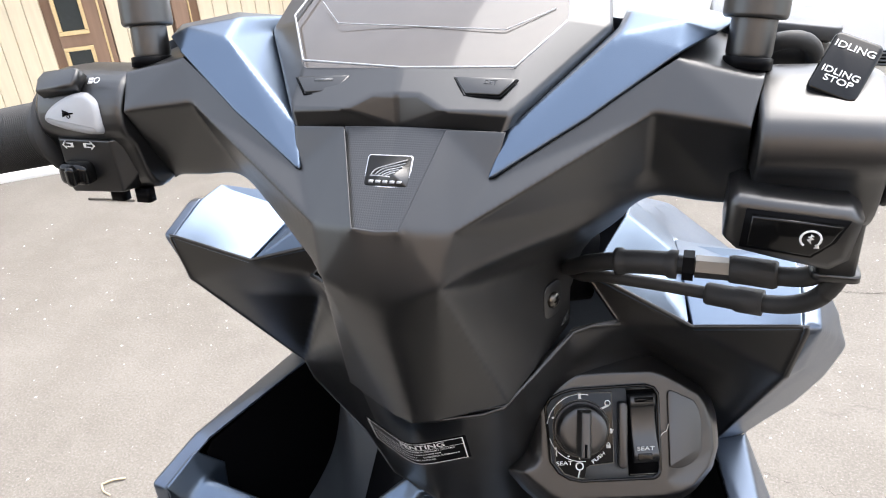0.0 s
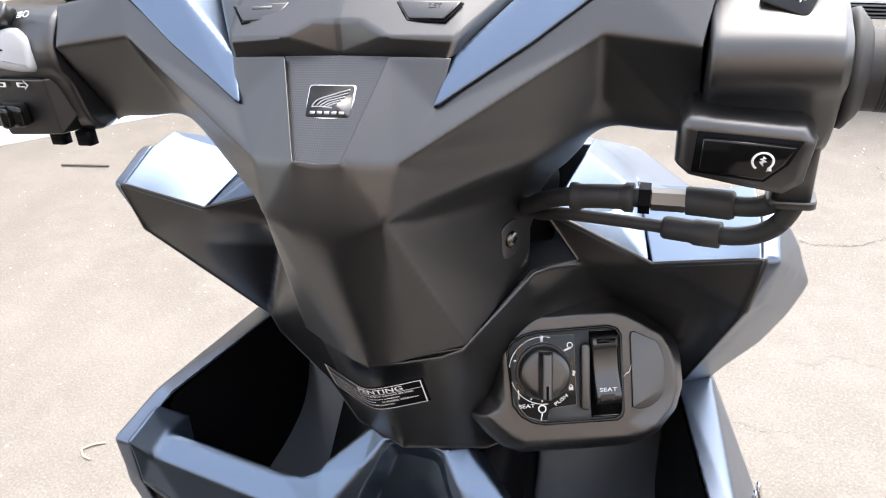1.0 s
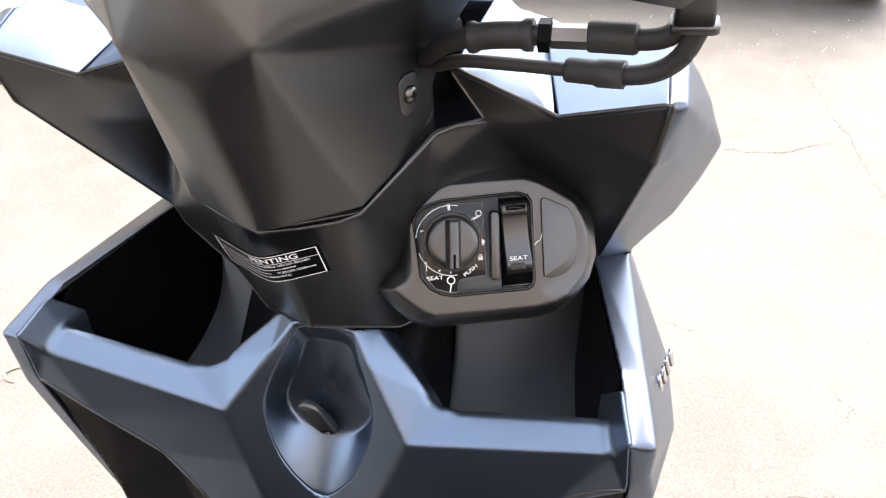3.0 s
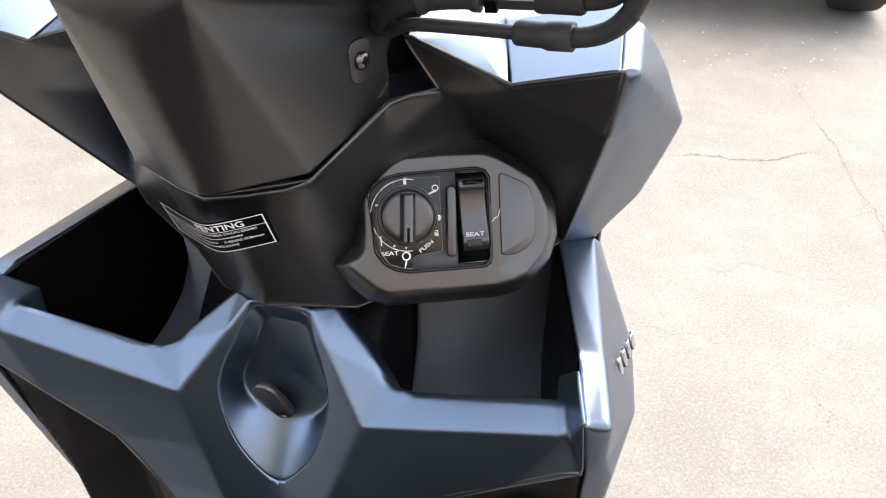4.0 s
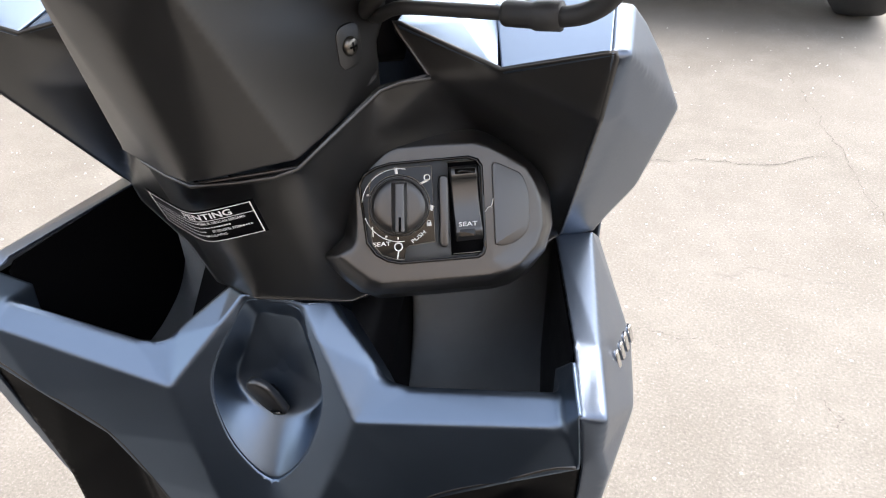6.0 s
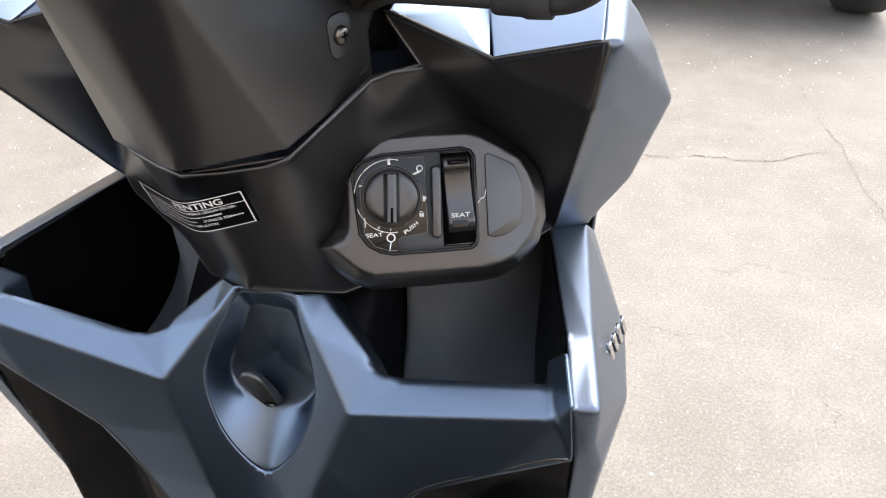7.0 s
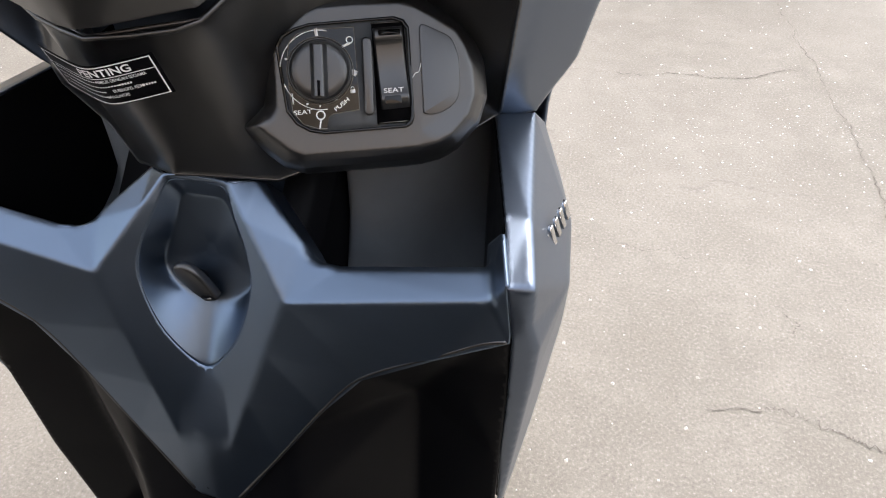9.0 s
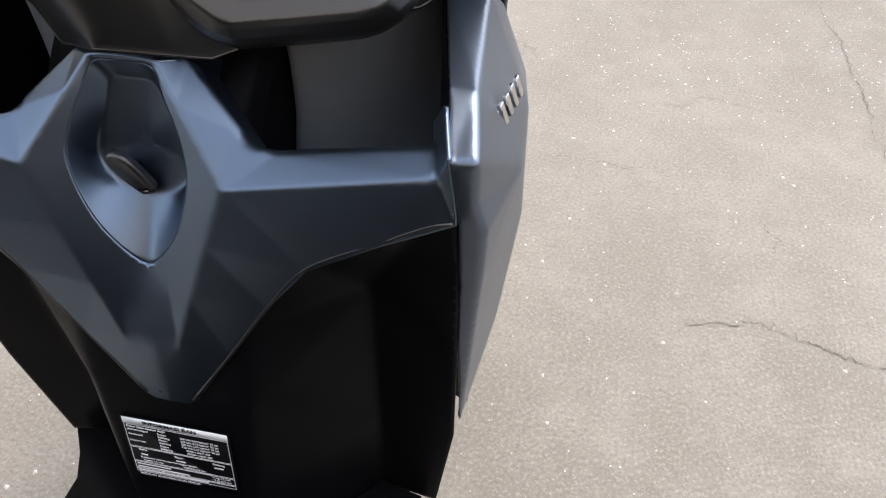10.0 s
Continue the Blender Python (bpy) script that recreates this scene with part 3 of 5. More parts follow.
for x in (-0.1880, -0.1700):
    part("wire_boss", slab(rounded(0.0105, 0.0070, 0.002), 0.008), DARK, left_switch, "", STEER @ axes((x, 0.028, 0.9095), (1, 0, 0), (0, 1, -0.1)))

# -- grips and levers --
for side in (1, -1):
    line = Matrix.Translation((0.2140, 0.042, 0.9520) if side > 0 else (0.2190, 0.040, 0.9490)) @ Matrix.Rotation(radians(0 if side > 0 else 9), 4, "Y") @ Matrix.Scale(1.0 if side > 0 else 1.12, 4) @ Matrix.Rotation(radians(90), 4, "Y") @ Matrix.Rotation(radians(6), 4, "X")
    grip = part("handle_grip", lathe([(0.0165, 0), (0.0172, 0.004), (0.0168, 0.02), (0.0172, 0.06), (0.0168, 0.10), (0.0172, 0.118), (0.014, 0.122)], 32), RUBBER, scooter, "ribbed black rubber grip", STEER @ flip(side) @ line, rim=0.0004)
    part("grip_flange", lathe([(0.0205, -0.001), (0.0245, 0.0005), (0.0250, 0.003), (0.0225, 0.0050), (0.0205, 0.0068), (0.0175, 0.0085)], 32), RUBBER, grip, "", STEER @ flip(side) @ line)
    ribs = [lathe([(0.0170, z), (0.0173, z + 0.0004), (0.0170, z + 0.0009)], 32) for z in [0.014 + 0.0013 * k for k in range(76)]]
    part("grip_ribs", merged(*ribs), RUBBER, grip, "", STEER @ flip(side) @ line)
    part("bar_weight", lathe([(0.0140, 0.124), (0.0155, 0.126), (0.0155, 0.142), (0.0120, 0.146)]), STEEL, grip, "", STEER @ flip(side) @ line)
    blade = glide([(0.1800, 0.095, 0.945), (0.2150, 0.104, 0.938), (0.2600, 0.098, 0.928), (0.3200, 0.088, 0.921), (0.3500, 0.088, 0.920)], 6)
    part("brake_lever", moved(tube(blade, lambda s: 0.0065 if s < 0.9 else 0.0085, 12), Matrix()), BLACK, scooter, "black brake lever", STEER @ flip(side), smooth=True)
    part("lever_bracket", slab(rounded(0.040, 0.024, 0.005), 0.030, 0.002), BLACK, scooter, "", STEER @ flip(side) @ axes((0.1800, 0.105, 0.930), (1, 0, 0), (0, 1, 0)))
TANK = axes((0.1670, 0.1150, 0.9640), (1, 0, -0.11), (0, 1, 0.05))
tank = part("brake_reservoir", slab(rounded(0.046, 0.034, 0.006, cx=0.004), 0.024, 0.002), BLACK, scooter, "black brake fluid reservoir with screwed lid", STEER @ TANK)
part("reservoir_lid", slab(rounded(0.060, 0.036, 0.004), 0.007, 0.001, 0.0242), GREY, tank, "", STEER @ TANK)
part("hose_loop", tube(glide([(0.152, 0.100, 0.958), (0.163, 0.078, 0.985), (0.176, 0.074, 0.991), (0.186, 0.082, 0.984), (0.190, 0.095, 0.965)]), 0.0042), RUBBER, scooter, "glossy black brake hose", STEER)

# -- throttle cables --
upper = part("throttle_cable", tube(glide([(0.045, 0.125, 0.848), (0.070, 0.086, 0.857), (0.088, 0.063, 0.875), (0.1054, 0.0532, 0.8845), (0.1250, 0.0507, 0.8878), (0.1404, 0.0504, 0.8887), (0.1620, 0.0515, 0.8890), (0.1827, 0.0480, 0.8905), (0.1950, 0.0430, 0.8960), (0.2010, 0.0400, 0.9080)]), 0.0049), RUBBER, scooter, "thick black throttle cable with steel adjuster")
part("cable_sleeve", tube([Vector(p) for p in ((0.1590, 0.0520, 0.8888), (0.1605, 0.0520, 0.8889), (0.1700, 0.0507, 0.8895), (0.1800, 0.0488, 0.8903), (0.1815, 0.0486, 0.8905))], lambda s: 0.0072 if 0.05 < s < 0.97 else 0.0064), RUBBER, upper)
part("cable_boot", tube(glide([(0.1040, 0.0536, 0.8838), (0.1150, 0.0515, 0.8865), (0.1250, 0.0507, 0.8878), (0.1345, 0.0504, 0.8884)], 5), lambda s: 0.0064 + 0.0012 * (abs(s - 0.02) < 0.06 or abs(s - 0.93) < 0.07)), RUBBER, upper)
part("adjuster", tube([Vector((0.1430, 0.0504, 0.8887)), Vector((0.1590, 0.0512, 0.8889))], 0.0058, 6), STEEL, upper, "dull steel adjuster", smooth=False)
part("adjuster_nut", tube([Vector((0.1370, 0.0504, 0.8886)), Vector((0.1425, 0.0504, 0.8888))], 0.0078, 6), DARK, upper, "", smooth=False)
lower = part("throttle_cable", tube(glide([(0.060, 0.115, 0.845), (0.080, 0.078, 0.857), (0.0973, 0.0637, 0.8671), (0.1250, 0.0597, 0.8690), (0.1524, 0.0559, 0.8701), (0.1752, 0.0515, 0.8714), (0.1900, 0.0460, 0.8765), (0.1995, 0.0405, 0.8860), (0.2045, 0.0378, 0.8990), (0.2050, 0.0370, 0.9100)]), lambda s: 0.0034 if s < 0.5 else 0.0047), RUBBER, scooter, "thin black return cable")
part("cable_sleeve", tube([Vector(p) for p in ((0.1500, 0.0563, 0.8700), (0.1515, 0.0560, 0.8701), (0.1640, 0.0538, 0.8707), (0.1660, 0.0533, 0.8708), (0.1775, 0.0505, 0.8722))], lambda s: 0.0052 if s < 0.2 else 0.0060 if s < 0.7 else 0.0068), RUBBER, lower)
clamp_leg = part("cable_leg", slab(rounded(0.0165, 0.0150, 0.003), 0.034, 0.002), BLACK, right_switch, "", axes((0.2025, 0.0385, 0.9020), (1, 0, 0.04), (0, 1, 0)))
part("cable_clamp", slab(rounded(0.0205, 0.0165, 0.004), 0.0035, 0.001), BLACK, clamp_leg, "", axes((0.2030, 0.0385, 0.9010), (1, 0, 0.04), (0, 1, 0)))
part("cable_guide", slab(rounded(0.030, 0.050, 0.008), 0.020, 0.003), DARK, scooter, "", axes((0.078, 0.118, 0.845), (0.6, -0.8, 0.1), (0, 0.2, 1)))

# -- cover screw --
SCREW = axes((0.0668, 0.0672, 0.8445), (0.38, 0.92, 0), (-0.05, 0, 1))
part("screw_recess", slab(rounded(0.0175, 0.023, 0.006), 0.001, 0.0004), BLACK, cover, "", SCREW)
screw = part("screw", lathe([(0.0052, 0.0005), (0.0052, 0.002), (0.0040, 0.0034), (0.0018, 0.0038)], 20), STEEL, scooter, "dull steel screw head", SCREW)
part("screw_slot", merged(bar(0.005, 0.0011, -0.0025, -0.00055), bar(0.0011, 0.005, -0.00055, -0.0025)), DARK, screw, "", SCREW @ shift(0, 0, 0.0037))

# -- inner shield behind the neck, with the wings on both sides --
shield = part("inner_shield", sheet({
    "a": (0, 0.0020, 0.7890), "b": (0.0499, 0.0242, 0.7925), "c": (0.0798, 0.0758, 0.8168), "d": (0.1063, 0.0844, 0.8229), "w": (0.0835, 0.0940, 0.8480),
    "v": (0.1465, 0.0737, 0.8335), "r": (0.2022, 0.0655, 0.8500), "e": (0.1977, 0.0706, 0.8137), "f": (0.1702, 0.0891, 0.7954),
    "n": (0.1762, 0.1580, 0.6770), "m": (0.1600, 0.1450, 0.6700), "k": (0.0500, 0.0660, 0.6680), "o": (0, 0.0330, 0.6890), "p": (0.0860, 0.0950, 0.6730), "q": (0.0712, 0.0760, 0.7853), "s": (0.1200, 0.1150, 0.7850)},
    ["a b k o", "b q p k", "b c q", "c d s q", "d w v", "d v f", "d f s", "v r e f", "f e n s", "q s n m p"], mirror=True),
    BLACK, scooter, "matte black inner shield with faceted wings", fold=(0.0045, 10, (((0.066, 0.060, 0.775), (0.086, 0.095, 0.68), 0.020, 14), ((0.0499, 0.026, 0.780), (0.050, 0.066, 0.672), 0.018, 30), ((0, 0.008, 0.770), (0, 0.033, 0.695), 0.020, 30))), thick=0.0025, rim=0.0006)
lip_half = [(0, 0.0005, 0.7905), (0.0190, 0.0085, 0.7900), (0.0380, 0.0175, 0.7905), (0.0490, 0.0235, 0.7935), (0.0620, 0.0450, 0.8040), (0.0790, 0.0750, 0.8170), (0.0900, 0.0800, 0.8205), (0.1060, 0.0840, 0.8230)]
part("shield_lip", tube([Vector((-x, y, z)) for x, y, z in reversed(lip_half[1:])] + [Vector(p) for p in lip_half], 0.0016, 8), BLACK, scooter, "raised lip along the seam")
part("neck_filler", sheet({"a": (0, 0.012, 0.80), "b": (0.047, 0.030, 0.80), "c": (0.074, 0.085, 0.82), "d": (0.07, 0.13, 0.86), "e": (0, 0.13, 0.86)}, ["a b c d e"], mirror=True, toward=(0, 0, 1)), BLACK, scooter, "", thick=0.002)

# -- painted wing tops --
for side in (1, -1):
    part("wing_top", sheet({"v": (0.1467, 0.0727, 0.8350), "r": (0.2008, 0.0652, 0.8512), "t": (0.1990, 0.0990, 0.8640), "g": (0.1960, 0.1220, 0.8670), "h": (0.1700, 0.1250, 0.8525), "i": (0.1337, 0.1250, 0.8520),
         "j": (0.190, 0.170, 0.835), "k": (0.130, 0.175, 0.835)},
         ["v r t g h i", "i h g j k"], toward=(0, -0.5, 1)), BLUE, scooter, "matte blue top of the wing", flip(side), soft=0.003, thick=0.003, rim=0.0012)
    part("wing_inner_top", sheet({"v": (0.1455, 0.0737, 0.8345), "w": (0.0840, 0.0930, 0.8480), "f": (0.1005, 0.1300, 0.8740), "i": (0.1327, 0.1255, 0.8520), "g": (0.1210, 0.1000, 0.8500),
         "x": (0.100, 0.170, 0.865), "y": (0.128, 0.175, 0.838)},
         ["v i g", "v g w", "w g i f", "f i y x"], toward=(0, -0.5, 1)), BLUE, scooter, "matte blue inner wedge of the wing", flip(side), soft=0.002, thick=0.003, rim=0.001)

# -- front cowl that closes the nose --
part("front_cowl", sheet({"a": (0, 0.165, 0.862), "b": (0.100, 0.168, 0.862), "c": (0.128, 0.173, 0.835), "d": (0.190, 0.168, 0.832), "e": (0.222, 0.238, 0.765), "f": (0.120, 0.330, 0.790), "g": (0, 0.370, 0.790),
     "h": (0.205, 0.240, 0.640), "i": (0.110, 0.340, 0.600), "j": (0, 0.370, 0.580), "k": (0.200, 0.180, 0.360), "l": (0.09, 0.230, 0.330), "m": (0, 0.240, 0.330)},
     ["a b c f g", "c d e f", "g f i j", "f e h i", "j i l m", "i h k l"], mirror=True, toward=(0, 1, 0.5)), SIDE, scooter, "matte slate front apron", fold=(0.015, 5), thick=0.003)
part("cowl_fin", tube(glide([(0.085, 0.318, 0.786), (0.105, 0.318, 0.784), (0.124, 0.316, 0.781)], 5), lambda s: 0.0085 if s < 0.85 else 0.006), BLACK, scooter, "rounded black fin end")

# -- painted side covers --
for side in (1, -1):
    part("upper_side_cover", sheet({"a": (0.2021, 0.0652, 0.8509), "b": (0.2098, 0.0662, 0.8508), "c": (0.2086, 0.1000, 0.8632), "d": (0.2004, 0.0990, 0.8642), "c1": (0.2160, 0.1100, 0.8510), "c2": (0.2262, 0.1160, 0.8325), "u": (0.2425, 0.1430, 0.7900),
         "m": (0.2090, 0.0850, 0.8080), "e": (0.1985, 0.0710, 0.8137), "f0": (0.2345, 0.1420, 0.7640), "f1": (0.2260, 0.1650, 0.7210), "n": (0.1765, 0.1590, 0.6765), "o": (0.1890, 0.1720, 0.6690), "p": (0.2005, 0.1830, 0.6670),
         "d2": (0.1970, 0.1500, 0.8480), "s": (0.2110, 0.1500, 0.8400), "q": (0.2300, 0.2250, 0.7700), "p2": (0.2000, 0.2300, 0.6600)},
         ["a b c d", "a b m e", "e m o n", "b u m", "m u f0", "m f0 f1 o", "o f1 p", "b c c1", "b c1 c2", "b c2 u", "d c s d2", "c c1 s", "c1 c2 s", "c2 u q s", "u f0 f1 q", "f1 p p2 q"], toward=(1, -1, 0.5)), SIDE, scooter, "matte slate upper side cover", flip(side), fold=(0.003, 5, (((0.2300, 0.120, 0.810), (0.200, 0.168, 0.690), 0.014, 14), ((0.222, 0.095, 0.830), (0.2400, 0.140, 0.795), 0.007, 8), ((0.209, 0.085, 0.800), (0.190, 0.165, 0.690), 0.009, 14))), thick=0.003, rim=0.001)
    low = part("lower_side_cover", sheet({"a": (0.1748, 0.1605, 0.6755), "b": (0.2000, 0.1800, 0.6670), "i": (0.2090, 0.0000, 0.6670), "o": (0.2233, 0.0005, 0.6685), "s": (0.2150, 0.0450, 0.6790), "k": (0.2000, 0.0450, 0.6800), 
         "c1": (0.2234, -0.0003, 0.6394), "c2": (0.2290, 0.0023, 0.6169), "c3": (0.2262, 0.0079, 0.5678), "z": (0.2095, 0.0315, 0.3600),
         "s1": (0.2138, 0.0012, 0.6240), "s2": (0.2129, 0.0084, 0.5637), "s3": (0.2094, 0.0193, 0.4693), "b1": (0.2050, 0.2150, 0.6380), "b2": (0.2370, 0.1200, 0.6200), "b3": (0.2415, 0.0600, 0.6200), "b4": (0.2400, 0.1000, 0.5400), "b5": (0.2270, 0.1000, 0.4200), "b6": (0.2120, 0.1200, 0.3550), "f": (0.222, 0.25, 0.56)},
         ["a k s b", "k i o s", "i s1 c1 o", "s1 c2 c1", "s1 s2 c3 c2", "s2 s3 z c3", "o c1 c2 b3", "s o b3 b2 b", "b b2 f b1", "b3 c2 c3 b4", "b3 b4 b2", "b2 b4 f", "c3 z b5 b4", "z b6 b5", "b4 b5 b6 f"], toward=(1, -1, 0.5)),
        SIDE, scooter, "matte slate lower side cover", flip(side), fold=(0.0036, 7), thick=0.003, rim=0.001)
    if side > 0:
        MARK = axes((0.2278, 0.0700, 0.6535), (0.28, 0.90, 0.33), (-0.32, -0.20, 1))
        for k, h in enumerate((0.0078, 0.0070, 0.0074, 0.0070, 0.0074, 0.0066)):
            x = -0.021 + 0.0068 * k
            part("emblem_stroke", slab([(x, -h), (x + 0.0036, -h), (x + 0.0058, h), (x + 0.0022, h)], 0.0024, 0.0005, -0.001), CHROME, low, "raised chrome emblem stroke", MARK)

# -- ignition pod --
POD2 = axes((0.105, 0.0722, 0.745), (0.93786, 0.34701, 0), (-0.18062, 0.48817, 0.85385))
MM = 0.001


def mm(*pairs):
    return [(x * MM, y * MM) for x, y in pairs]


face_line = mm((-42.6, 0), (-42, 14), (-40, 19), (-32, 27), (-23, 34.5), (-17, 36.8), (6, 37.4), (31, 36.8), (37, 34.5), (50, 27), (61, 20), (66, 11), (69, 0), (69.5, -16), (65, -27), (53, -38), (45, -41.5), (36, -43), (0, -43.2), (-33, -42.8), (-39, -40), (-47, -32.5), (-56, -24), (-47.5, -20.8), (-43.4, -15))


def grown(line, d):
    """An outline moved outward by d."""
    out, n = [], len(line)
    for i, (x, y) in enumerate(line):
        (ax, ay), (bx, by) = line[i - 1], line[(i + 1) % n]
        tx, ty = bx - ax, by - ay
        k = math.hypot(tx, ty)
        out.append((x - ty / k * d, y + tx / k * d))
    return out


bm = bmesh.new()
rows = []
for out_by, depth in ((0, 0), (0.0035, 0.0035), (0.0080, 0.0095), (0.0115, 0.0180), (0.0130, 0.0300), (0.0130, 0.0600)):
    rows.append([bm.verts.new((x, y, -0.0004 - depth - (6.0 * max(0, x - 0.043) ** 2 + 0.06 * max(0, x - 0.043)) * (depth < 0.04))) for x, y in grown(face_line, out_by)])
inner = [bm.verts.new((x, y, -0.0004)) for x, y in mm((36, 30), (-14, 30), (-36, 18), (-38, -18), (-30, -34), (36, -34))]
for a, b in zip(rows, rows[1:]):
    for i in range(len(a)):
        bm.faces.new((a[i], a[(i + 1) % len(a)], b[(i + 1) % len(a)], b[i]))
bm.faces.new(rows[0][6:8] + rows[0][8:9] + [inner[0], inner[1]] + rows[0][5:6])
bm.faces.new([inner[0]] + rows[0][8:18] + [inner[5]])
bm.faces.new(rows[0][17:20] + [inner[4], inner[5]])
bm.faces.new(rows[0][19:] + rows[0][:1] + [inner[3], inner[4]])
bm.faces.new(rows[0][:6] + [inner[1], inner[2], inner[3]])
bm.faces.new(inner)
bmesh.ops.recalc_face_normals(bm, faces=bm.faces)
ignition = part("ignition_pod", bm, BLACK, scooter, "matte black pod round the ignition dial", POD2, fold=(0.0018, 4))

bezel_line = mm((-40.6, 18), (-37, 23.5), (-30, 27), (-21.4, 28.9), (26, 29.6), (31.5, 27.5), (34, 23.3), (33, -26), (31.5, -30), (28, -32), (-19, -32), (-27, -30), (-34, -25.5), (-38.8, -18))
bezel = part("ignition_bezel", band(bezel_line, [(x * 0.955 - 0.0002, y * 0.945) for x, y in bezel_line], 0.0018), GLOSS, scooter, "thin glossy bezel", POD2)
part("bezel_plate", slab([(x * 0.955 - 0.0002, y * 0.945) for x, y in bezel_line], 0.0006), GREY, bezel, "", POD2)
plate_line = mm((-34.5, 14), (-33, 20), (-28, 24), (-18, 26), (3.6, 25.6), (2.6, -20.2), (-13, -21.4), (-15.5, -23), (-16.8, -29.5), (-22, -29), (-30, -26), (-35.2, -19), (-36, -4))
plate = part("dial_plate", slab(plate_line, 0.0012, 0.0004, 0.0006), GLOSS, scooter, "glossy black plate with white dial marks", POD2)
part("plate_edge", band(plate_line, [(x * 0.975 - 0.0004, y * 0.975) for x, y in plate_line], 0.0003, 0.0018), STEEL, plate, "thin metallic edge", POD2)
DIAL = POD2 @ shift(-0.0175, 0.0030, 0.0018)
dial = part("ignition_dial", lathe([(0.0178, 0), (0.0178, 0.0018), (0.0168, 0.0026), (0.0168, 0.0012), (0.0158, 0.0012), (0.0156, 0.0085), (0.0146, 0.0098), (0.0110, 0.0100)], 48), BLACK, scooter, "round black ignition dial", DIAL)
part("dial_grip", loft([(-0.0046, [(-0.0148, 0.009), (-0.0148, 0.012), (0.0140, 0.0115), (0.0140, 0.009)]), (-0.0026, [(-0.0150, 0.009), (-0.0150, 0.0190), (0.0136, 0.0170), (0.0140, 0.009)]),
     (0.0026, [(-0.0150, 0.009), (-0.0150, 0.0190), (0.0136, 0.0170), (0.0140, 0.009)]), (0.0046, [(-0.0148, 0.009), (-0.0148, 0.012), (0.0140, 0.0115), (0.0140, 0.009)])]), BLACK, dial, "", DIAL @ Matrix.Rotation(radians(-4), 4, "Z"), soft=0.0012)
part("dial_slot", bar(0.0014, 0.0080, -0.0007, -0.0140, 0.0192), DARK, dial, "", DIAL @ Matrix.Rotation(radians(-4), 4, "Z"))
part("dial_ring", band(ring(0.0186, 48), ring(0.0181, 48), 0.0006), STEEL, dial, "thin bright ring", DIAL)


def print_on(name, bm, label="white print"):
    return part(name, bm, PRINT, plate, label, POD2)


H = 0.0019
print_on("dial_word", moved(words("SEAT", 0.0024, 0.0001, "CENTER", 1.35), shift(-0.0295, -0.0200, H)), "white lettering")
print_on("dial_word", moved(words("PUSH", 0.0022, 0.0001, "CENTER", 1.35), shift(-0.0068, -0.0170, H) @ Matrix.Rotation(radians(35), 4, "Z")), "white lettering")
print_on("off_mark", moved(band(ring(0.0027, 24), ring(0.0019, 24), 0.0002), shift(-0.0198, -0.0212, H)))
print_on("lock_mark", merged(moved(bar(0.0028, 0.0022, -0.0014, -0.0012), shift(-0.0006, -0.0092, H)), moved(band(ring(0.0011, 14), ring(0.0007, 14), 0.0002), shift(-0.0006, -0.0078, H))))
print_on("power_mark", moved(band(ring(0.0020, 20), ring(0.0014, 20), 0.0002), shift(0.0003, 0.0185, H)))
print_on("tick_mark", merged(*[moved(bar(w, h, 0, 0), shift(x * MM, y * MM, H) @ Matrix.Rotation(radians(a), 4, "Z")) for x, y, w, h, a in
    ((-34.6, -14, 0.0007, 0.006, 0), (-18.4, 21.8, 0.0018, 0.0042, 2), (-5, 14.0, 0.0065, 0.0013, 22), (-2.0, 0.5, 0.0044, 0.0032, -28), (-21.6, -29, 0.0008, 0.0058, -14), (-36, 10, 0.0024, 0.0012, 8),
     (-27, -15.2, 0.0014, 0.0010, 20), (-20, -16.8, 0.0008, 0.0016, 0), (-11.5, -14.6, 0.0030, 0.0005, 30))]))
print_on("arc_mark", moved(arc(0.0215, 0.0210, radians(195), radians(80), 0.0002), shift(-0.0175, 0.0030, H)))
print_on("arc_mark", moved(arc(0.0222, 0.0217, radians(75), radians(95), 0.0002), shift(-0.0175, 0.0030, H)))

part("switch_guard", moved(slab(rounded(0.0058, 0.0430, 0.0026), 0.0048, 0.0014, 0.0006), shift(0.0088, -0.0016)), BLACK, bezel, "", POD2 @ Matrix.Rotation(radians(-3), 4, "Z"))
part("switch_well", slab([(x, y) for x, y in mm((13.2, 27), (31.2, 27), (31.2, -29), (11.5, -29))], 0.0003, 0, 0.0006), DARK, bezel, "", POD2)
profile_ = [(0.0232, 0.0010), (0.0228, 0.0050), (0.0195, 0.0066), (0.0165, 0.0062), (0.0140, 0.0036), (0.0060, 0.0024), (-0.0020, 0.0026), (-0.0100, 0.0044), (-0.0150, 0.0062), (-0.0180, 0.0050), (-0.0215, 0.0010)]
profile = [(p.y, p.z) for p in glide([(0, y, z) for y, z in profile_], 3)]
rocker = part("seat_switch", loft([(0.0142, profile), (0.0150, [(y, z + 0.0008) for y, z in profile]), (0.0296, [(y, z + 0.0008) for y, z in profile]), (0.0304, profile)]), BLACK, scooter, "black seat opener rocker", POD2 @ Matrix.Rotation(radians(1.5), 4, "Z"), soft=0.0012)
part("rocker_word", moved(words("SEAT", 0.0026, 0.0001, "CENTER", 1.35), shift(0.0222, -0.0118, 0.0062) @ Matrix.Rotation(radians(14), 4, "X")), PRINT, rocker, "white lettering", POD2)
part("rocker_pad", moved(slab(rounded(0.0092, 0.0044, 0.0008), 0.0008, 0.0003), shift(0.0215, -0.0158, 0.0066)), GLOSS, rocker, "", POD2)
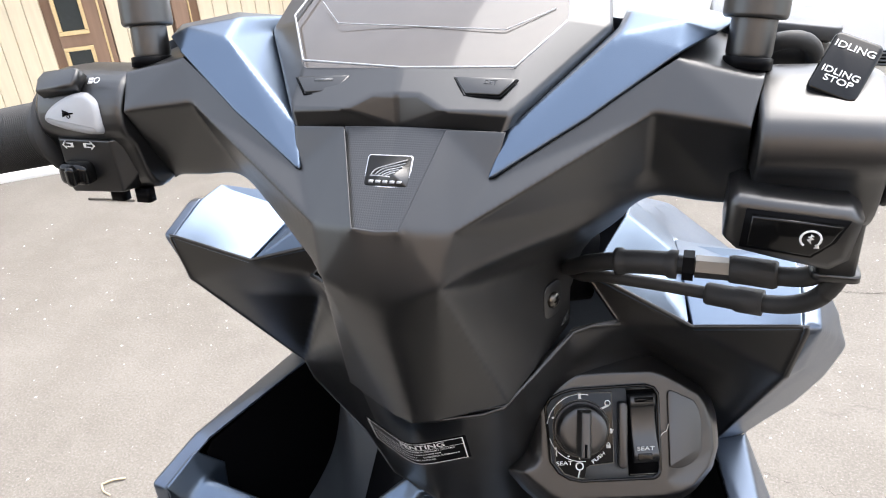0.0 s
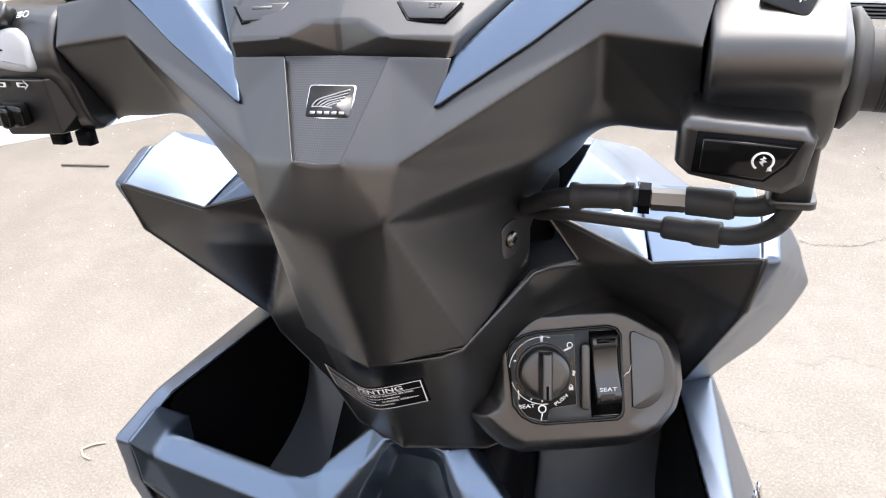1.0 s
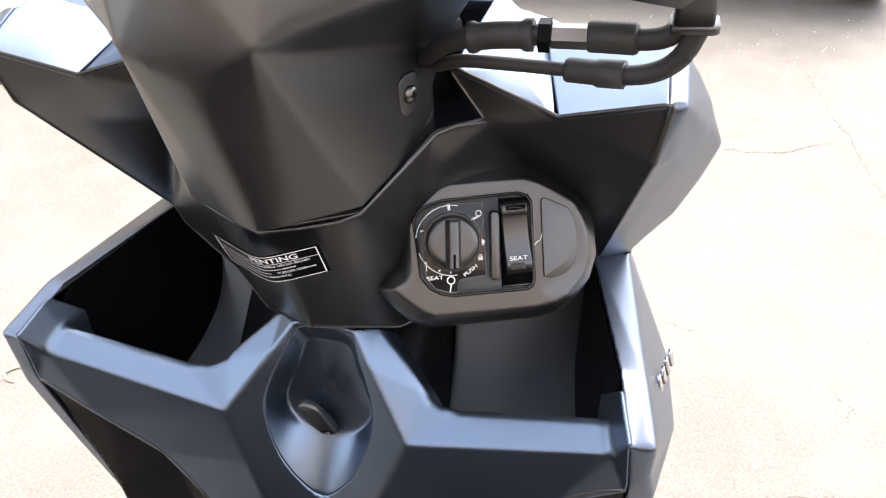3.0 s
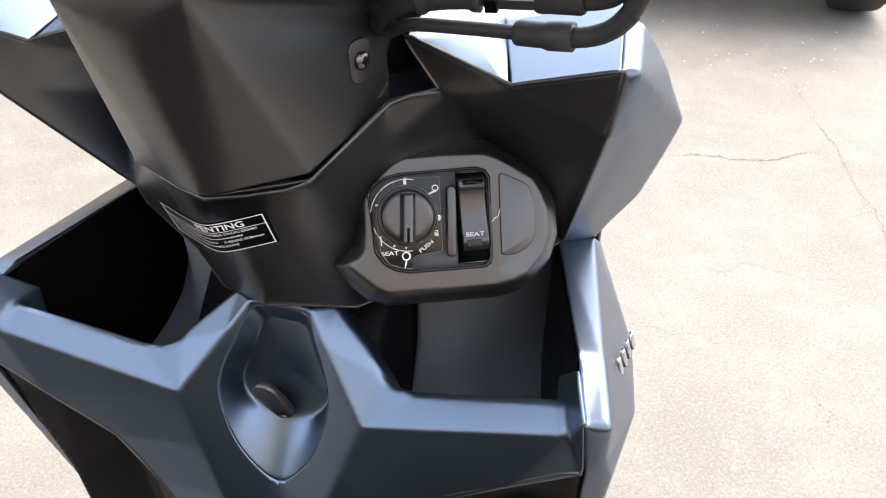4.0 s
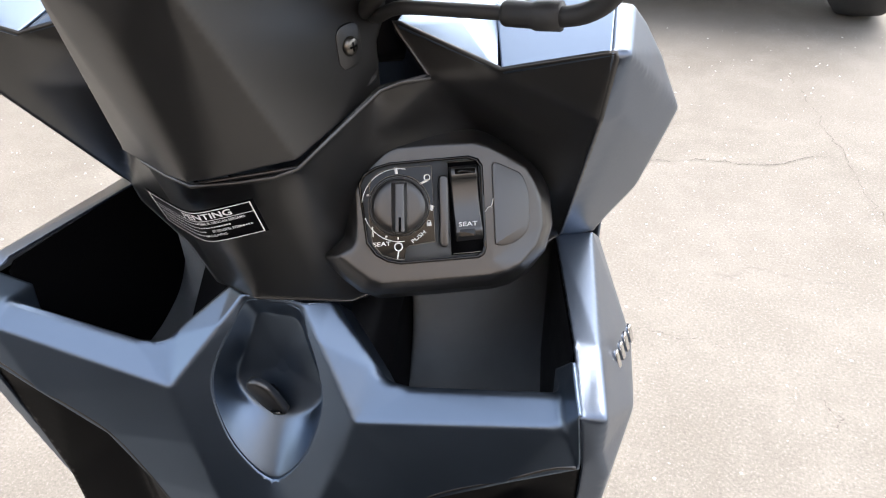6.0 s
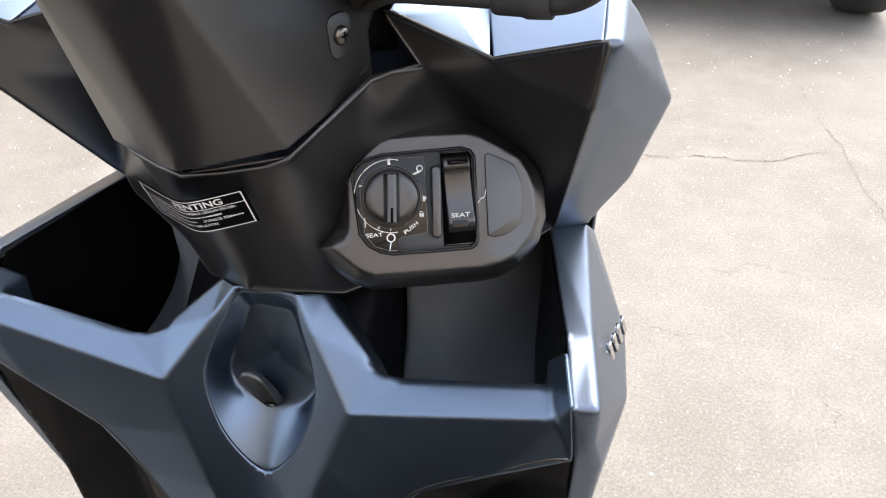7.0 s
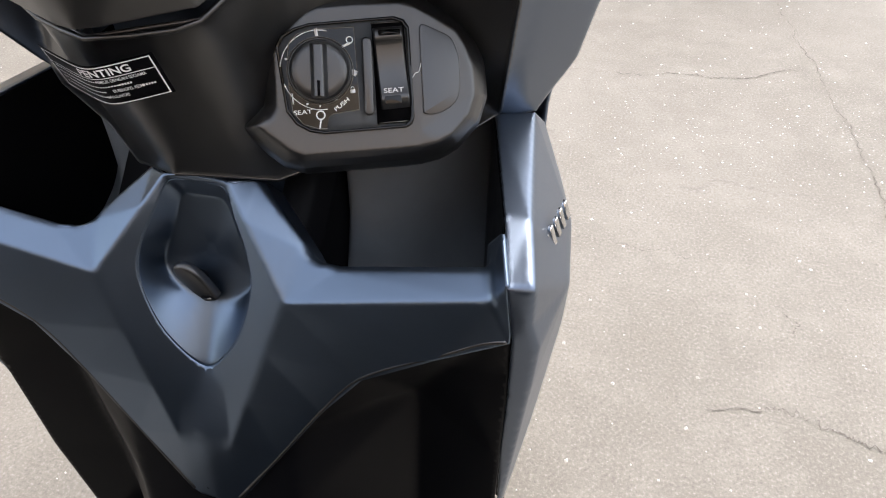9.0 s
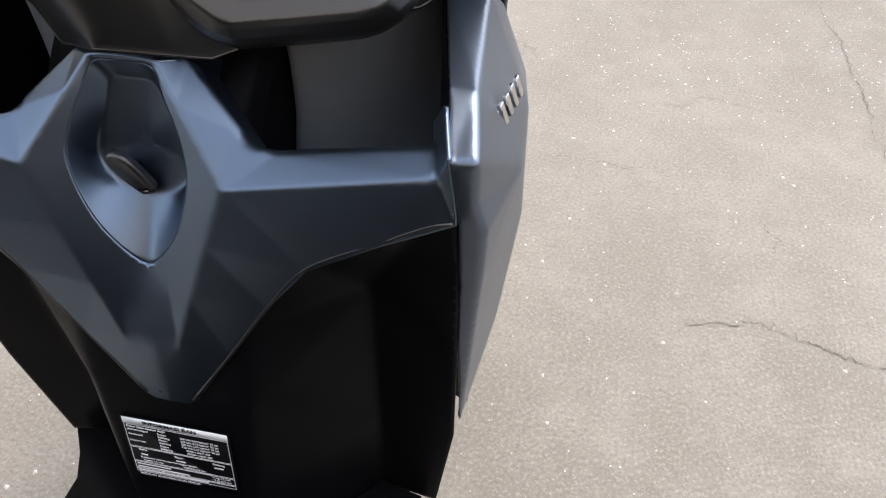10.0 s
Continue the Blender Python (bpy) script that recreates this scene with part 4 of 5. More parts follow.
part("rocker_window", moved(slab(rounded(0.0120, 0.0030, 0.0006), 0.0006), shift(0.0225, 0.0205, 0.0072)), GLOSS, rocker, "", POD2)
for y in (0.0262, -0.0285):
    part("well_line", bar(0.0180, 0.0006, 0.0125, y, 0.0014), STEEL, bezel, "thin bright line", POD2)
lid_line = [(p.x, p.y) for p in glide([(x * MM, y * MM, 0) for x, y in ((39.6, 22), (40.6, 24), (43, 24), (50, 20.5), (57, 16.5), (60, 10), (61.2, 3), (60.8, -8), (59.6, -16), (56, -21), (51, -24), (46, -25.4), (42, -25.6), (39, -24.4), (38.6, -20), (39.6, 22))], 3)[:-1]]


def rolled(bm):
    """Lays a piece on the falling right end of the pod's face."""
    for v in bm.verts:
        v.co.z -= 6.0 * max(0, v.co.x - 0.043) ** 2 + 0.06 * max(0, v.co.x - 0.043)
    return bm


part("pod_lid", rolled(slab(lid_line, 0.0012, 0.0005, -0.0002)), BLACK, ignition, "", POD2)
part("lid_groove", rolled(band(grown(lid_line, -0.0009), lid_line, 0.0006)), DARK, ignition, "", POD2)
part("loose_thread", tube(glide([POD2 @ Vector(p) for p in ((0.0335, -0.0045, 0.001), (0.0355, -0.0020, 0.0018), (0.0375, -0.0014, 0.0008), (0.0390, 0.0030, 0.001))], 5), 0.00025, 5), PRINT, ignition, "pale thread")

# -- centre cover with the bag hook --
CENTRE = {
    "t": (0.0403, 0.0640, 0.6675), "t_": (0.0430, 0.0800, 0.6440), "c1": (0.0735, 0.0385, 0.6418), "c2": (0.0800, 0.0338, 0.6378), "c3": (0.0885, 0.0309, 0.6364), "c4": (0.1000, 0.0299, 0.6360), "c1_": (0.0775, 0.0520, 0.6210), "c_": (0.0850, 0.0450, 0.6150), "c3_": (0.0920, 0.0430, 0.6130), "c4_": (0.1020, 0.0425, 0.6140),
    "d": (0.1950, 0.0270, 0.6570), "d_": (0.1900, 0.0420, 0.6320), "e": (0.2000, 0.0072, 0.6475), "k": (0.2120, 0.0010, 0.6210), "u": (0.1995, 0.0295, 0.6810), "s": (0.2075, -0.0007, 0.6690), "e2": (0.2095, 0.0008, 0.6480), "u_": (0.1900, 0.0450, 0.6560), "l2": (0.1683, -0.0050, 0.6014), "l3": (0.1196, -0.0076, 0.5716),
    "l4": (0.0898, -0.0140, 0.5353), "l5": (0.0562, -0.0241, 0.4854), "b": (0.0190, -0.0355, 0.4290), "W": (0, -0.0370, 0.4290), "F": (0, 0.0462, 0.6140)}
fold_h, fold_x, fold_f = Vector((0.0215, 0.0505, 0.6725)), Vector((0.0672, 0.0085, 0.6150)), Vector((0.0201, -0.0270, 0.4940))
RINGS = {  # half outlines from the top to the bottom: the folds, the rim of the recess, its floor
    "o": [(0, 0.0510, 0.6732), fold_h, fold_h.lerp(fold_x, 0.33), fold_h.lerp(fold_x, 0.67), fold_x, fold_x.lerp(fold_f, 0.33), fold_x.lerp(fold_f, 0.67), fold_f, (0, -0.0285, 0.4940)],
    "r": [(0, 0.0508, 0.6690), (0.0190, 0.0500, 0.6685), (0.0262, 0.0412, 0.6550), (0.0345, 0.0315, 0.6390), (0.0402, 0.0215, 0.6210), (0.0385, 0.0135, 0.6020), (0.0290, 0.0058, 0.5760), (0.0150, 0.0018, 0.5560), (0, 0.0010, 0.5440)],
    "i": [(0, 0.0545, 0.6545), (0.0150, 0.0540, 0.6535), (0.0215, 0.0485, 0.6370), (0.0285, 0.0437, 0.6205), (0.0340, 0.0390, 0.6055), (0.0305, 0.0350, 0.5950), (0.0210, 0.0322, 0.5865), (0.0110, 0.0310, 0.5830), (0, 0.0305, 0.5815)]}
STEPS = 3


def closed(half):
    """A smooth closed outline through a half outline and its mirror image."""
    pts = [Vector(p) for p in half]
    pts += [Vector((-p.x, p.y, p.z)) for p in reversed(pts[1:-1])]
    n = len(pts)
    line = glide([*pts[-2:], *pts, *pts[:3]], STEPS)[2 * STEPS:(2 + n) * STEPS]
    line[0].x = line[8 * STEPS].x = 0
    return line


rim_line, floor_line = closed(RINGS["r"]), closed(RINGS["i"])
fold_line = [Vector(a).lerp(Vector(b2), q / STEPS) for a, b2 in zip(RINGS["o"], RINGS["o"][1:]) for q in range(STEPS)] + [Vector(RINGS["o"][-1])]
CENTRE.update({f"o{i}": p for i, p in enumerate(fold_line)})
CENTRE.update({f"r{i}": rim_line[i] for i in range(8 * STEPS + 1)})


def along(a, b2):
    """The corners of the fold outline between two of its marks."""
    return " ".join(f"o{i}" for i in range(a * STEPS, b2 * STEPS + 1))


# the arm's edge towards the pockets is well rounded: its facet ends short of the edge, which drops a little
toward = {"t": fold_h, "c1": fold_x, "c2": fold_x, "c3": fold_x, "c4": fold_x.lerp(Vector(CENTRE["e"]), 0.18), "d": Vector(CENTRE["e"]), "u": Vector(CENTRE["s"])}
for key, aim in toward.items():
    p = Vector(CENTRE[key])
    CENTRE["n" + key] = tuple(p.lerp(aim, min(0.3, 0.0050 / (aim - p).length)))
    CENTRE[key] = tuple(p + Vector((0, 0, -0.0022)) + (p - aim).normalized() * 0.0006)
EDGE = ("t", "c1", "c2", "c3", "c4", "d", "u")
MID = 4 * STEPS
centre = part("centre_cover", sheet(CENTRE,
    [f"o{i} o{i + 1} r{i + 1} r{i}" for i in range(8 * STEPS)]
    + [f"{along(1, 4)} nc1 nt", *[f"o{MID} nc{q + 1} nc{q}" for q in (1, 2, 3)], f"o{MID} e nd nc4", f"o{MID} l2 k e", f"o{MID} l3 l2", f"{along(4, 5)} l4 l3", f"{along(5, 6)} l5 l4", f"{along(6, 7)} b l5", f"{along(7, 8)} W b",
       "nd nu s e", "s e2 k e"]
    + [f"n{a} n{b2} {b2} {a}" for a, b2 in zip(EDGE, EDGE[1:])] + [f"{a} {b2} {b2 if b2 != 'c2' else 'c'}_ {a if a != 'c2' else 'c'}_" for a, b2 in zip(EDGE, EDGE[1:])], mirror=True),
    BLUE, scooter, "matte blue centre cover with a recessed hook", fold=(0.0024, 4, (((0, -0.004, 0.530), (0, -0.033, 0.46), 0.019, 60), ((0.0735, 0.021, 0.625), (0.081, 0.035, 0.639), 0.010, 16), ((0.195, 0.027, 0.657), (0.200, 0.0072, 0.6475), 0.008, 14))), thick=0.0025)
bm = bmesh.new()
rows = []
for q in range(25):
    w = q / 24
    k = w / 0.62 if w < 0.62 else 1
    ring_ = [a.lerp(b2, k) for a, b2 in zip(rim_line, floor_line)]
    if w > 0.62:
        ring_ = [p.lerp(Vector(CENTRE["F"]), (w - 0.62) / 0.38 * 0.93) for p in ring_]
    rows.append([bm.verts.new(p + Vector((0, 0.0003, -0.0001))) for p in ring_])
for a, b2 in zip(rows, rows[1:]):
    for i in range(len(a)):
        bm.faces.new((a[i], a[(i + 1) % len(a)], b2[(i + 1) % len(a)], b2[i]))
bm.faces.new(rows[-1])
bmesh.ops.subdivide_edges(bm, edges=[e for e in bm.edges if e.verts[0] not in rows[-1] or e.verts[1] not in rows[-1]], cuts=1, use_grid_fill=True)
for _ in range(7):
    bmesh.ops.smooth_vert(bm, verts=[v for v in bm.verts if not v.is_boundary], factor=0.5, use_axis_x=True, use_axis_y=True, use_axis_z=True)
bmesh.ops.recalc_face_normals(bm, faces=bm.faces)
if sum(f.normal.y * f.calc_area() for f in bm.faces) > 0:
    bmesh.ops.reverse_faces(bm, faces=bm.faces)
part("hook_recess", bm, BLUE, centre, "smooth recess round the hook", thick=0.002)
HOOK = axes((-0.0054, 0.0300, 0.6020), (0.90, -0.12, 0.37), (-0.37, -0.10, 0.93))
hook_line = [(-0.0052, -0.0185), (0.0060, -0.0180), (0.0092, -0.0110), (0.0098, 0.0030), (0.0080, 0.0125), (0.0030, 0.0175), (-0.0035, 0.0180), (-0.0085, 0.0140), (-0.0102, 0.0060), (-0.0090, -0.0080)]
hook = part("bag_hook", slab([(p.x, p.y) for p in glide([(x, y, 0) for x, y in (*hook_line, hook_line[0])], 4)[:-1]], 0.0060, 0.0024, 0.0), BLACK, scooter, "black folding bag hook", HOOK)
part("hook_slot", slab(rounded(0.0100, 0.0040, 0.0016, cx=0.0006, cy=-0.0135), 0.0003, 0, 0.0060), DARK, hook, "", HOOK)
part("hook_pin", tube([HOOK @ Vector((-0.003, -0.0150, 0.0061)), HOOK @ Vector((0.004, -0.0150, 0.0061))], 0.0009, 10), STEEL, hook, "small steel pin")
part("hook_stem", tube([HOOK @ Vector((0.000, -0.004, 0.001)), Vector((-0.012, 0.046, 0.594))], 0.0050, 12), DARK, hook)

# -- pocket liners --
for side in (1, -1):
    plan = glide([(0.0770, 0.1500, 0), (0.0800, 0.1160, 0), (0.0890, 0.1040, 0), (0.1220, 0.1250, 0), (0.1690, 0.1980, 0), (0.1780, 0.2110, 0)], 6)
    drop = glide([(0, 0, 0.700), (0, 0, 0.640), (0, -0.004, 0.600), (0, -0.018, 0.562), (0, -0.045, 0.540), (0, -0.075, 0.530)], 4)
    bm = bmesh.new()
    rows = [[bm.verts.new((p.x + (0.30 - 8.0 * max(0, p.x - 0.085)) * q.y - 0.003, p.y + q.y, q.z)) for q in drop] for p in plan]
    for a, b in zip(rows, rows[1:]):
        for i in range(len(drop) - 1):
            bm.faces.new((a[i], b[i], b[i + 1], a[i + 1]))
    bmesh.ops.recalc_face_normals(bm, faces=bm.faces)
    if sum(f.normal.y for f in bm.faces) > 0:
        bmesh.ops.reverse_faces(bm, faces=bm.faces)
    liner = part("pocket_floor", bm, LINER, scooter, "curved charcoal pocket lining", flip(side), thick=0.002)
    # walls and bottom near black, with the pocket's own shade in their colour
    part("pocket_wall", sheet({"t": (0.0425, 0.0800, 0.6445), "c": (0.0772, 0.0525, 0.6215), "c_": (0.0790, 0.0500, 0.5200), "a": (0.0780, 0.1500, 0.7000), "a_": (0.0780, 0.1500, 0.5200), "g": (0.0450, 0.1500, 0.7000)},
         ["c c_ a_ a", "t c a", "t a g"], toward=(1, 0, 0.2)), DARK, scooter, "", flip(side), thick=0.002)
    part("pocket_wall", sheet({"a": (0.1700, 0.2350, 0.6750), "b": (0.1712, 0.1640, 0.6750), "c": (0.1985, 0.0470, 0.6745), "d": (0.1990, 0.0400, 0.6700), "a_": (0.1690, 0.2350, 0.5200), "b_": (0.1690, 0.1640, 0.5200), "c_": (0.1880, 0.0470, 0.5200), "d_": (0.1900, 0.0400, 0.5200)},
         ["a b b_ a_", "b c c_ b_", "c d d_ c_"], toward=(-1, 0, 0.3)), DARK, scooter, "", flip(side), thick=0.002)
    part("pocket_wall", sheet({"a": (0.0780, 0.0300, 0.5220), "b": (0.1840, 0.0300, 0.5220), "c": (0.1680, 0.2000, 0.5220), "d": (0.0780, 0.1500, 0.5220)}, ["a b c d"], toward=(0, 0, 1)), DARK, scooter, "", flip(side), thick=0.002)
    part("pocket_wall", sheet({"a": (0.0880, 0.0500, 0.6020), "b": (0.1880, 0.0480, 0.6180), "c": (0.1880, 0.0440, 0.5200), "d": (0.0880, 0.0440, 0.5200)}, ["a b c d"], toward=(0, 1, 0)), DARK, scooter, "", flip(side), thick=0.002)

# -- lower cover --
# DARK in place of BLACK: the shade of the leg space is in the colour
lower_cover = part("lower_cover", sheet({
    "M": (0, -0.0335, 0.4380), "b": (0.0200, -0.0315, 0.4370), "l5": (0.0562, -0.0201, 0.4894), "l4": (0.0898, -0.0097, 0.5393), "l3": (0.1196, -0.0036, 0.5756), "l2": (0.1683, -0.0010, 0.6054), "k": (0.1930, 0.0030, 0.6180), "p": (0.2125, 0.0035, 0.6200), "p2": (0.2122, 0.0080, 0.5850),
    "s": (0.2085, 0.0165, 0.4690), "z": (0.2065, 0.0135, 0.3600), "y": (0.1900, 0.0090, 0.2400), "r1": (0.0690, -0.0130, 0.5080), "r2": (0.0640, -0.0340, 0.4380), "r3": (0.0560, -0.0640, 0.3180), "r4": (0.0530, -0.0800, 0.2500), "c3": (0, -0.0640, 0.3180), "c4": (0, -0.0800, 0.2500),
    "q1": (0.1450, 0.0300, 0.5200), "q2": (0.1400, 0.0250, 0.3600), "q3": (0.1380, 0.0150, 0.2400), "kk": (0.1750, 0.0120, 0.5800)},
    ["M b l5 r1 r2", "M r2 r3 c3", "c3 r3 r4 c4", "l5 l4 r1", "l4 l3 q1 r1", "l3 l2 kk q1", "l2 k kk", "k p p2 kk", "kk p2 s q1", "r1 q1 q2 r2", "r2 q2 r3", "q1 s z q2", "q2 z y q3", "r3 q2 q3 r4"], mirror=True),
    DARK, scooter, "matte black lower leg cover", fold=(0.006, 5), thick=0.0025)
for side in (1, -1):
    part("cover_edge", tube(glide([(0.0190, -0.0345, 0.4340), (0.0562, -0.0225, 0.4870), (0.0898, -0.0124, 0.5365), (0.1196, -0.0058, 0.5730), (0.1683, -0.0028, 0.6028), (0.1950, 0.0010, 0.6170), (0.2100, 0.0018, 0.6215)], 6), 0.0017, 8), BLACK, lower_cover, "thin raised edge", flip(side))
part("floorboard", sheet({"a": (0, -0.083, 0.252), "b": (0.053, -0.080, 0.252), "c": (0.138, 0.012, 0.252), "d": (0.178, 0.004, 0.253), "e": (0.160, -0.020, 0.255), "e2": (0.148, -0.045, 0.255), "f": (0.160, -0.42, 0.255), "g": (0, -0.42, 0.255)},
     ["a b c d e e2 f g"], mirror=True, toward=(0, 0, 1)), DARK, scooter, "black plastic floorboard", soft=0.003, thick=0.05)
wheel = part("front_wheel", moved(lathe([(0.175, -0.040), (0.215, -0.038), (0.245, -0.024), (0.254, 0), (0.245, 0.024), (0.215, 0.038), (0.175, 0.040)], 56), Matrix.Translation((0, 0.40, 0.254)) @ Matrix.Rotation(radians(90), 4, "Y")), TYRE, scooter, "black tyre")
part("wheel_rim", moved(lathe([(0.02, -0.030), (0.176, -0.034), (0.178, 0), (0.176, 0.034), (0.02, 0.030)], 40), Matrix.Translation((0, 0.40, 0.254)) @ Matrix.Rotation(radians(90), 4, "Y")), STEEL, wheel)
part("under_seat_cover", sheet({"a": (0, -0.400, 0.250), "b": (0.185, -0.415, 0.250), "c": (0.205, -0.440, 0.560), "d": (0.175, -0.425, 0.690), "e": (0, -0.420, 0.700), "f": (0.190, -0.800, 0.420), "g": (0.190, -0.850, 0.690), "h": (0.080, -1.150, 0.720), "i": (0.090, -1.100, 0.620)},
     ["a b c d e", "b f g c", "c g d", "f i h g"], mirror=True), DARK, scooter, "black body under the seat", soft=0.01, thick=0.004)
part("seat", loft([(-0.175, [(-0.45, 0.690), (-0.47, 0.715), (-0.80, 0.715), (-1.10, 0.745), (-1.10, 0.715), (-0.80, 0.690)]), (-0.140, [(-0.42, 0.690), (-0.40, 0.735), (-0.80, 0.745), (-1.13, 0.785), (-1.14, 0.715), (-0.80, 0.690)]),
     (0.140, [(-0.42, 0.690), (-0.40, 0.735), (-0.80, 0.745), (-1.13, 0.785), (-1.14, 0.715), (-0.80, 0.690)]), (0.175, [(-0.45, 0.690), (-0.47, 0.715), (-0.80, 0.715), (-1.10, 0.745), (-1.10, 0.715), (-0.80, 0.690)])]), RUBBER, scooter, "black seat", soft=0.012)
rear_wheel = part("rear_wheel", moved(lathe([(0.175, -0.045), (0.215, -0.044), (0.245, -0.028), (0.254, 0), (0.245, 0.028), (0.215, 0.044), (0.175, 0.045)], 56), Matrix.Translation((0, -0.88, 0.254)) @ Matrix.Rotation(radians(90), 4, "Y")), TYRE, scooter, "black tyre")
part("wheel_rim", moved(lathe([(0.02, -0.036), (0.176, -0.040), (0.178, 0), (0.176, 0.040), (0.02, 0.036)], 40), Matrix.Translation((0, -0.88, 0.254)) @ Matrix.Rotation(radians(90), 4, "Y")), STEEL, rear_wheel)
for side in (1, -1):
    part("fork_leg", tube([Vector((0.065 * side, 0.40, 0.254)), Vector((0.065 * side, 0.26, 0.62))], 0.018), BLACK, scooter)
    part("stand_leg", tube([Vector((0.10 * side, -0.30, 0.22)), Vector((0.15 * side, -0.36, 0.012))], 0.012), BLACK, scooter)

for side in (1, -1):
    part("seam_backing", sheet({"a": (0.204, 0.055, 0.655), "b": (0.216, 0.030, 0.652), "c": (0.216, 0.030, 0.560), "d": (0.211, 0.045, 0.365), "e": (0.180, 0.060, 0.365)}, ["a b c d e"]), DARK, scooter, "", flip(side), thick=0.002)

for side in (1, -1):
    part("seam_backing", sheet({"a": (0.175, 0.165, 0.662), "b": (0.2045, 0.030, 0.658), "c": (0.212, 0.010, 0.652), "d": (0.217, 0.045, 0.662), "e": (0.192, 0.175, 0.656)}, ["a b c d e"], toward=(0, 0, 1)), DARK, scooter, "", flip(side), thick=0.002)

# -- stickers --
STICK = axes((0, 0.0005, 0.7640), (1, 0, 0), (0, -0.36, 1))


def bent(bm, lift=0.0004):
    """Lays a flat sticker round the ridge of the shield."""
    for v in bm.verts:
        x = v.co.x
        v.co.y += 0.06 * x
        v.co.z += lift + 0.0008 - 0.44 * (math.sqrt(x * x + 0.00004) - 0.006)
    return bm


def strips(w0, w1, y0, y1, n=24):
    """A flat strip cut into narrow pieces, so that it can be bent."""
    bm = bmesh.new()
    rows = [[bm.verts.new((w0 + (w1 - w0) * i / n, y, 0)) for i in range(n + 1)] for y in (y0, y1)]
    for i in range(n):
        bm.faces.new((rows[0][i], rows[0][i + 1], rows[1][i + 1], rows[1][i]))
    return bm


notice = part("warning_sticker", bent(strips(-0.0330, 0.0315, -0.0112, 0.0168), 0.0003), DARK, scooter, "black notice sticker with white print", STICK, thick=0.0002)
frame_lines = merged(strips(-0.0315, 0.0300, 0.0152, 0.0159), strips(-0.0315, 0.0300, -0.0104, -0.0097), strips(-0.0315, -0.0307, -0.0104, 0.0159, 1), strips(0.0293, 0.0300, -0.0104, 0.0159, 1), strips(-0.0315, 0.0300, 0.0078, 0.0083))
part("sticker_frame", bent(frame_lines, 0.0007), PRINT, notice, "white outline", STICK)
part("sticker_word", bent(moved(words("PENTING", 0.0046, 0.0, "LEFT", 0.98), shift(-0.0075, 0.0095)), 0.0008), PRINT, notice, "white lettering", STICK)
for k, (text, x0, wide) in enumerate((("PEMILIK DENGAN SEKSAMA", 0.0000, 0.68), ("", 0, 0), ("DI BENGKEL RESMI", 0.0055, 0.62), ("LALULINTAS", 0.0010, 0.68))):
    y = 0.0050 - 0.0036 * k
    if text:
        part("sticker_word", bent(moved(words(text, 0.0020, 0.0, "LEFT", wide), shift(x0, y)), 0.0008), PRINT, notice, "small white lettering", STICK)
    ends = [-0.0290 + 0.0006 * k + 0.0043 * i for i in range(7 if text else 9)]
    rest = [strips(a + 0.0014 * q, a + 0.0014 * q + 0.0010, y + 0.0005, y + 0.0013, 1) for a in ends for q in range(3)]
    if k in (1, 2):
        rest += [strips(q, q + 0.0009, y + 0.0003, y + 0.0015, 1) for q in [(0.0100 if k == 1 else 0.0200) + 0.0013 * w for w in range(5)]]
    part("sticker_bar", bent(merged(*rest), 0.0008), PRINT, notice, "unreadable white print", STICK)

TYRES = axes((-0.0020, -0.0514, 0.3720), (1, 0.0, 0.01), (0, 0.25, 1))
info = part("tyre_sticker", moved(slab(rounded(0.0920, 0.0700, 0.0012), 0.0003), Matrix()), DARK, scooter, "black tyre pressure sticker with white print", TYRES @ shift(0, 0, 0.0008))


def ink(name, bm, label=""):
    return part(name, bm, PRINT, info, label, TYRES @ shift(0, 0, 0.0012))


ink("sticker_header", bar(0.0890, 0.0066, -0.0445, 0.0272), "white heading strip")
part("sticker_word", moved(words("INFORMASI BAN", 0.0033, 0.0001, "CENTER", 1.3), shift(-0.004, 0.0289, 0.0016)), DARK, info, "black lettering", TYRES)
boxes = []
for y0, y1 in ((0.0010, 0.0264), (-0.0166, 0.0002), (-0.0250, -0.0174), (-0.0294, -0.0258)):
    boxes.append(band([(-0.0440, y0), (0.0440, y0), (0.0440, y1), (-0.0440, y1)], [(-0.0436, y0 + 0.0004), (0.0436, y0 + 0.0004), (0.0436, y1 - 0.0004), (-0.0436, y1 - 0.0004)], 0.0002))
ink("sticker_frame", merged(*boxes), "white table outlines")
lines = [(-0.0425, 0.0230, "Diukur dalam keadaan dingin"), (-0.0425, 0.0196, "(Berboncengan)"), (-0.0425, 0.0142, "(Sendirian)"), (-0.0425, 0.0070, "Ukuran ban:")]
for k, (which, kpa, kgf, psi) in enumerate((("Depan", 200, "2.00", 29), ("Belakang", 225, "2.25", 33), ("Depan", 200, "2.00", 29), ("Belakang", 225, "2.25", 33))):
    y = 0.0190 - 0.0032 * k
    lines += [(-0.0165, y, which), (0.0030, y, f"{kpa} kPa {kgf} kgf/cm² {psi} psi")]
lines += [(-0.0165, 0.0056, "Depan"), (0.0060, 0.0058, "90/80-14M/C 43P"), (-0.0165, 0.0024, "Belakang"), (0.0060, 0.0026, "100/80-14M/C 48P"), (-0.0370, -0.0030, "Merek"), (-0.0060, -0.0046, "Depan"), (0.0270, -0.0040, "Belakang"),
          (-0.0370, -0.0120, "Kedalaman minimal alur ban bagian tengah"), (-0.0350, -0.0152, "Depan 1.5 mm"), (0.0000, -0.0152, "Belakang 2.0 mm"), (0.0240, -0.0205, "10 kg (22 lbs)"), (0.0235, -0.0238, "1.5 kg (3.3 lbs)")]
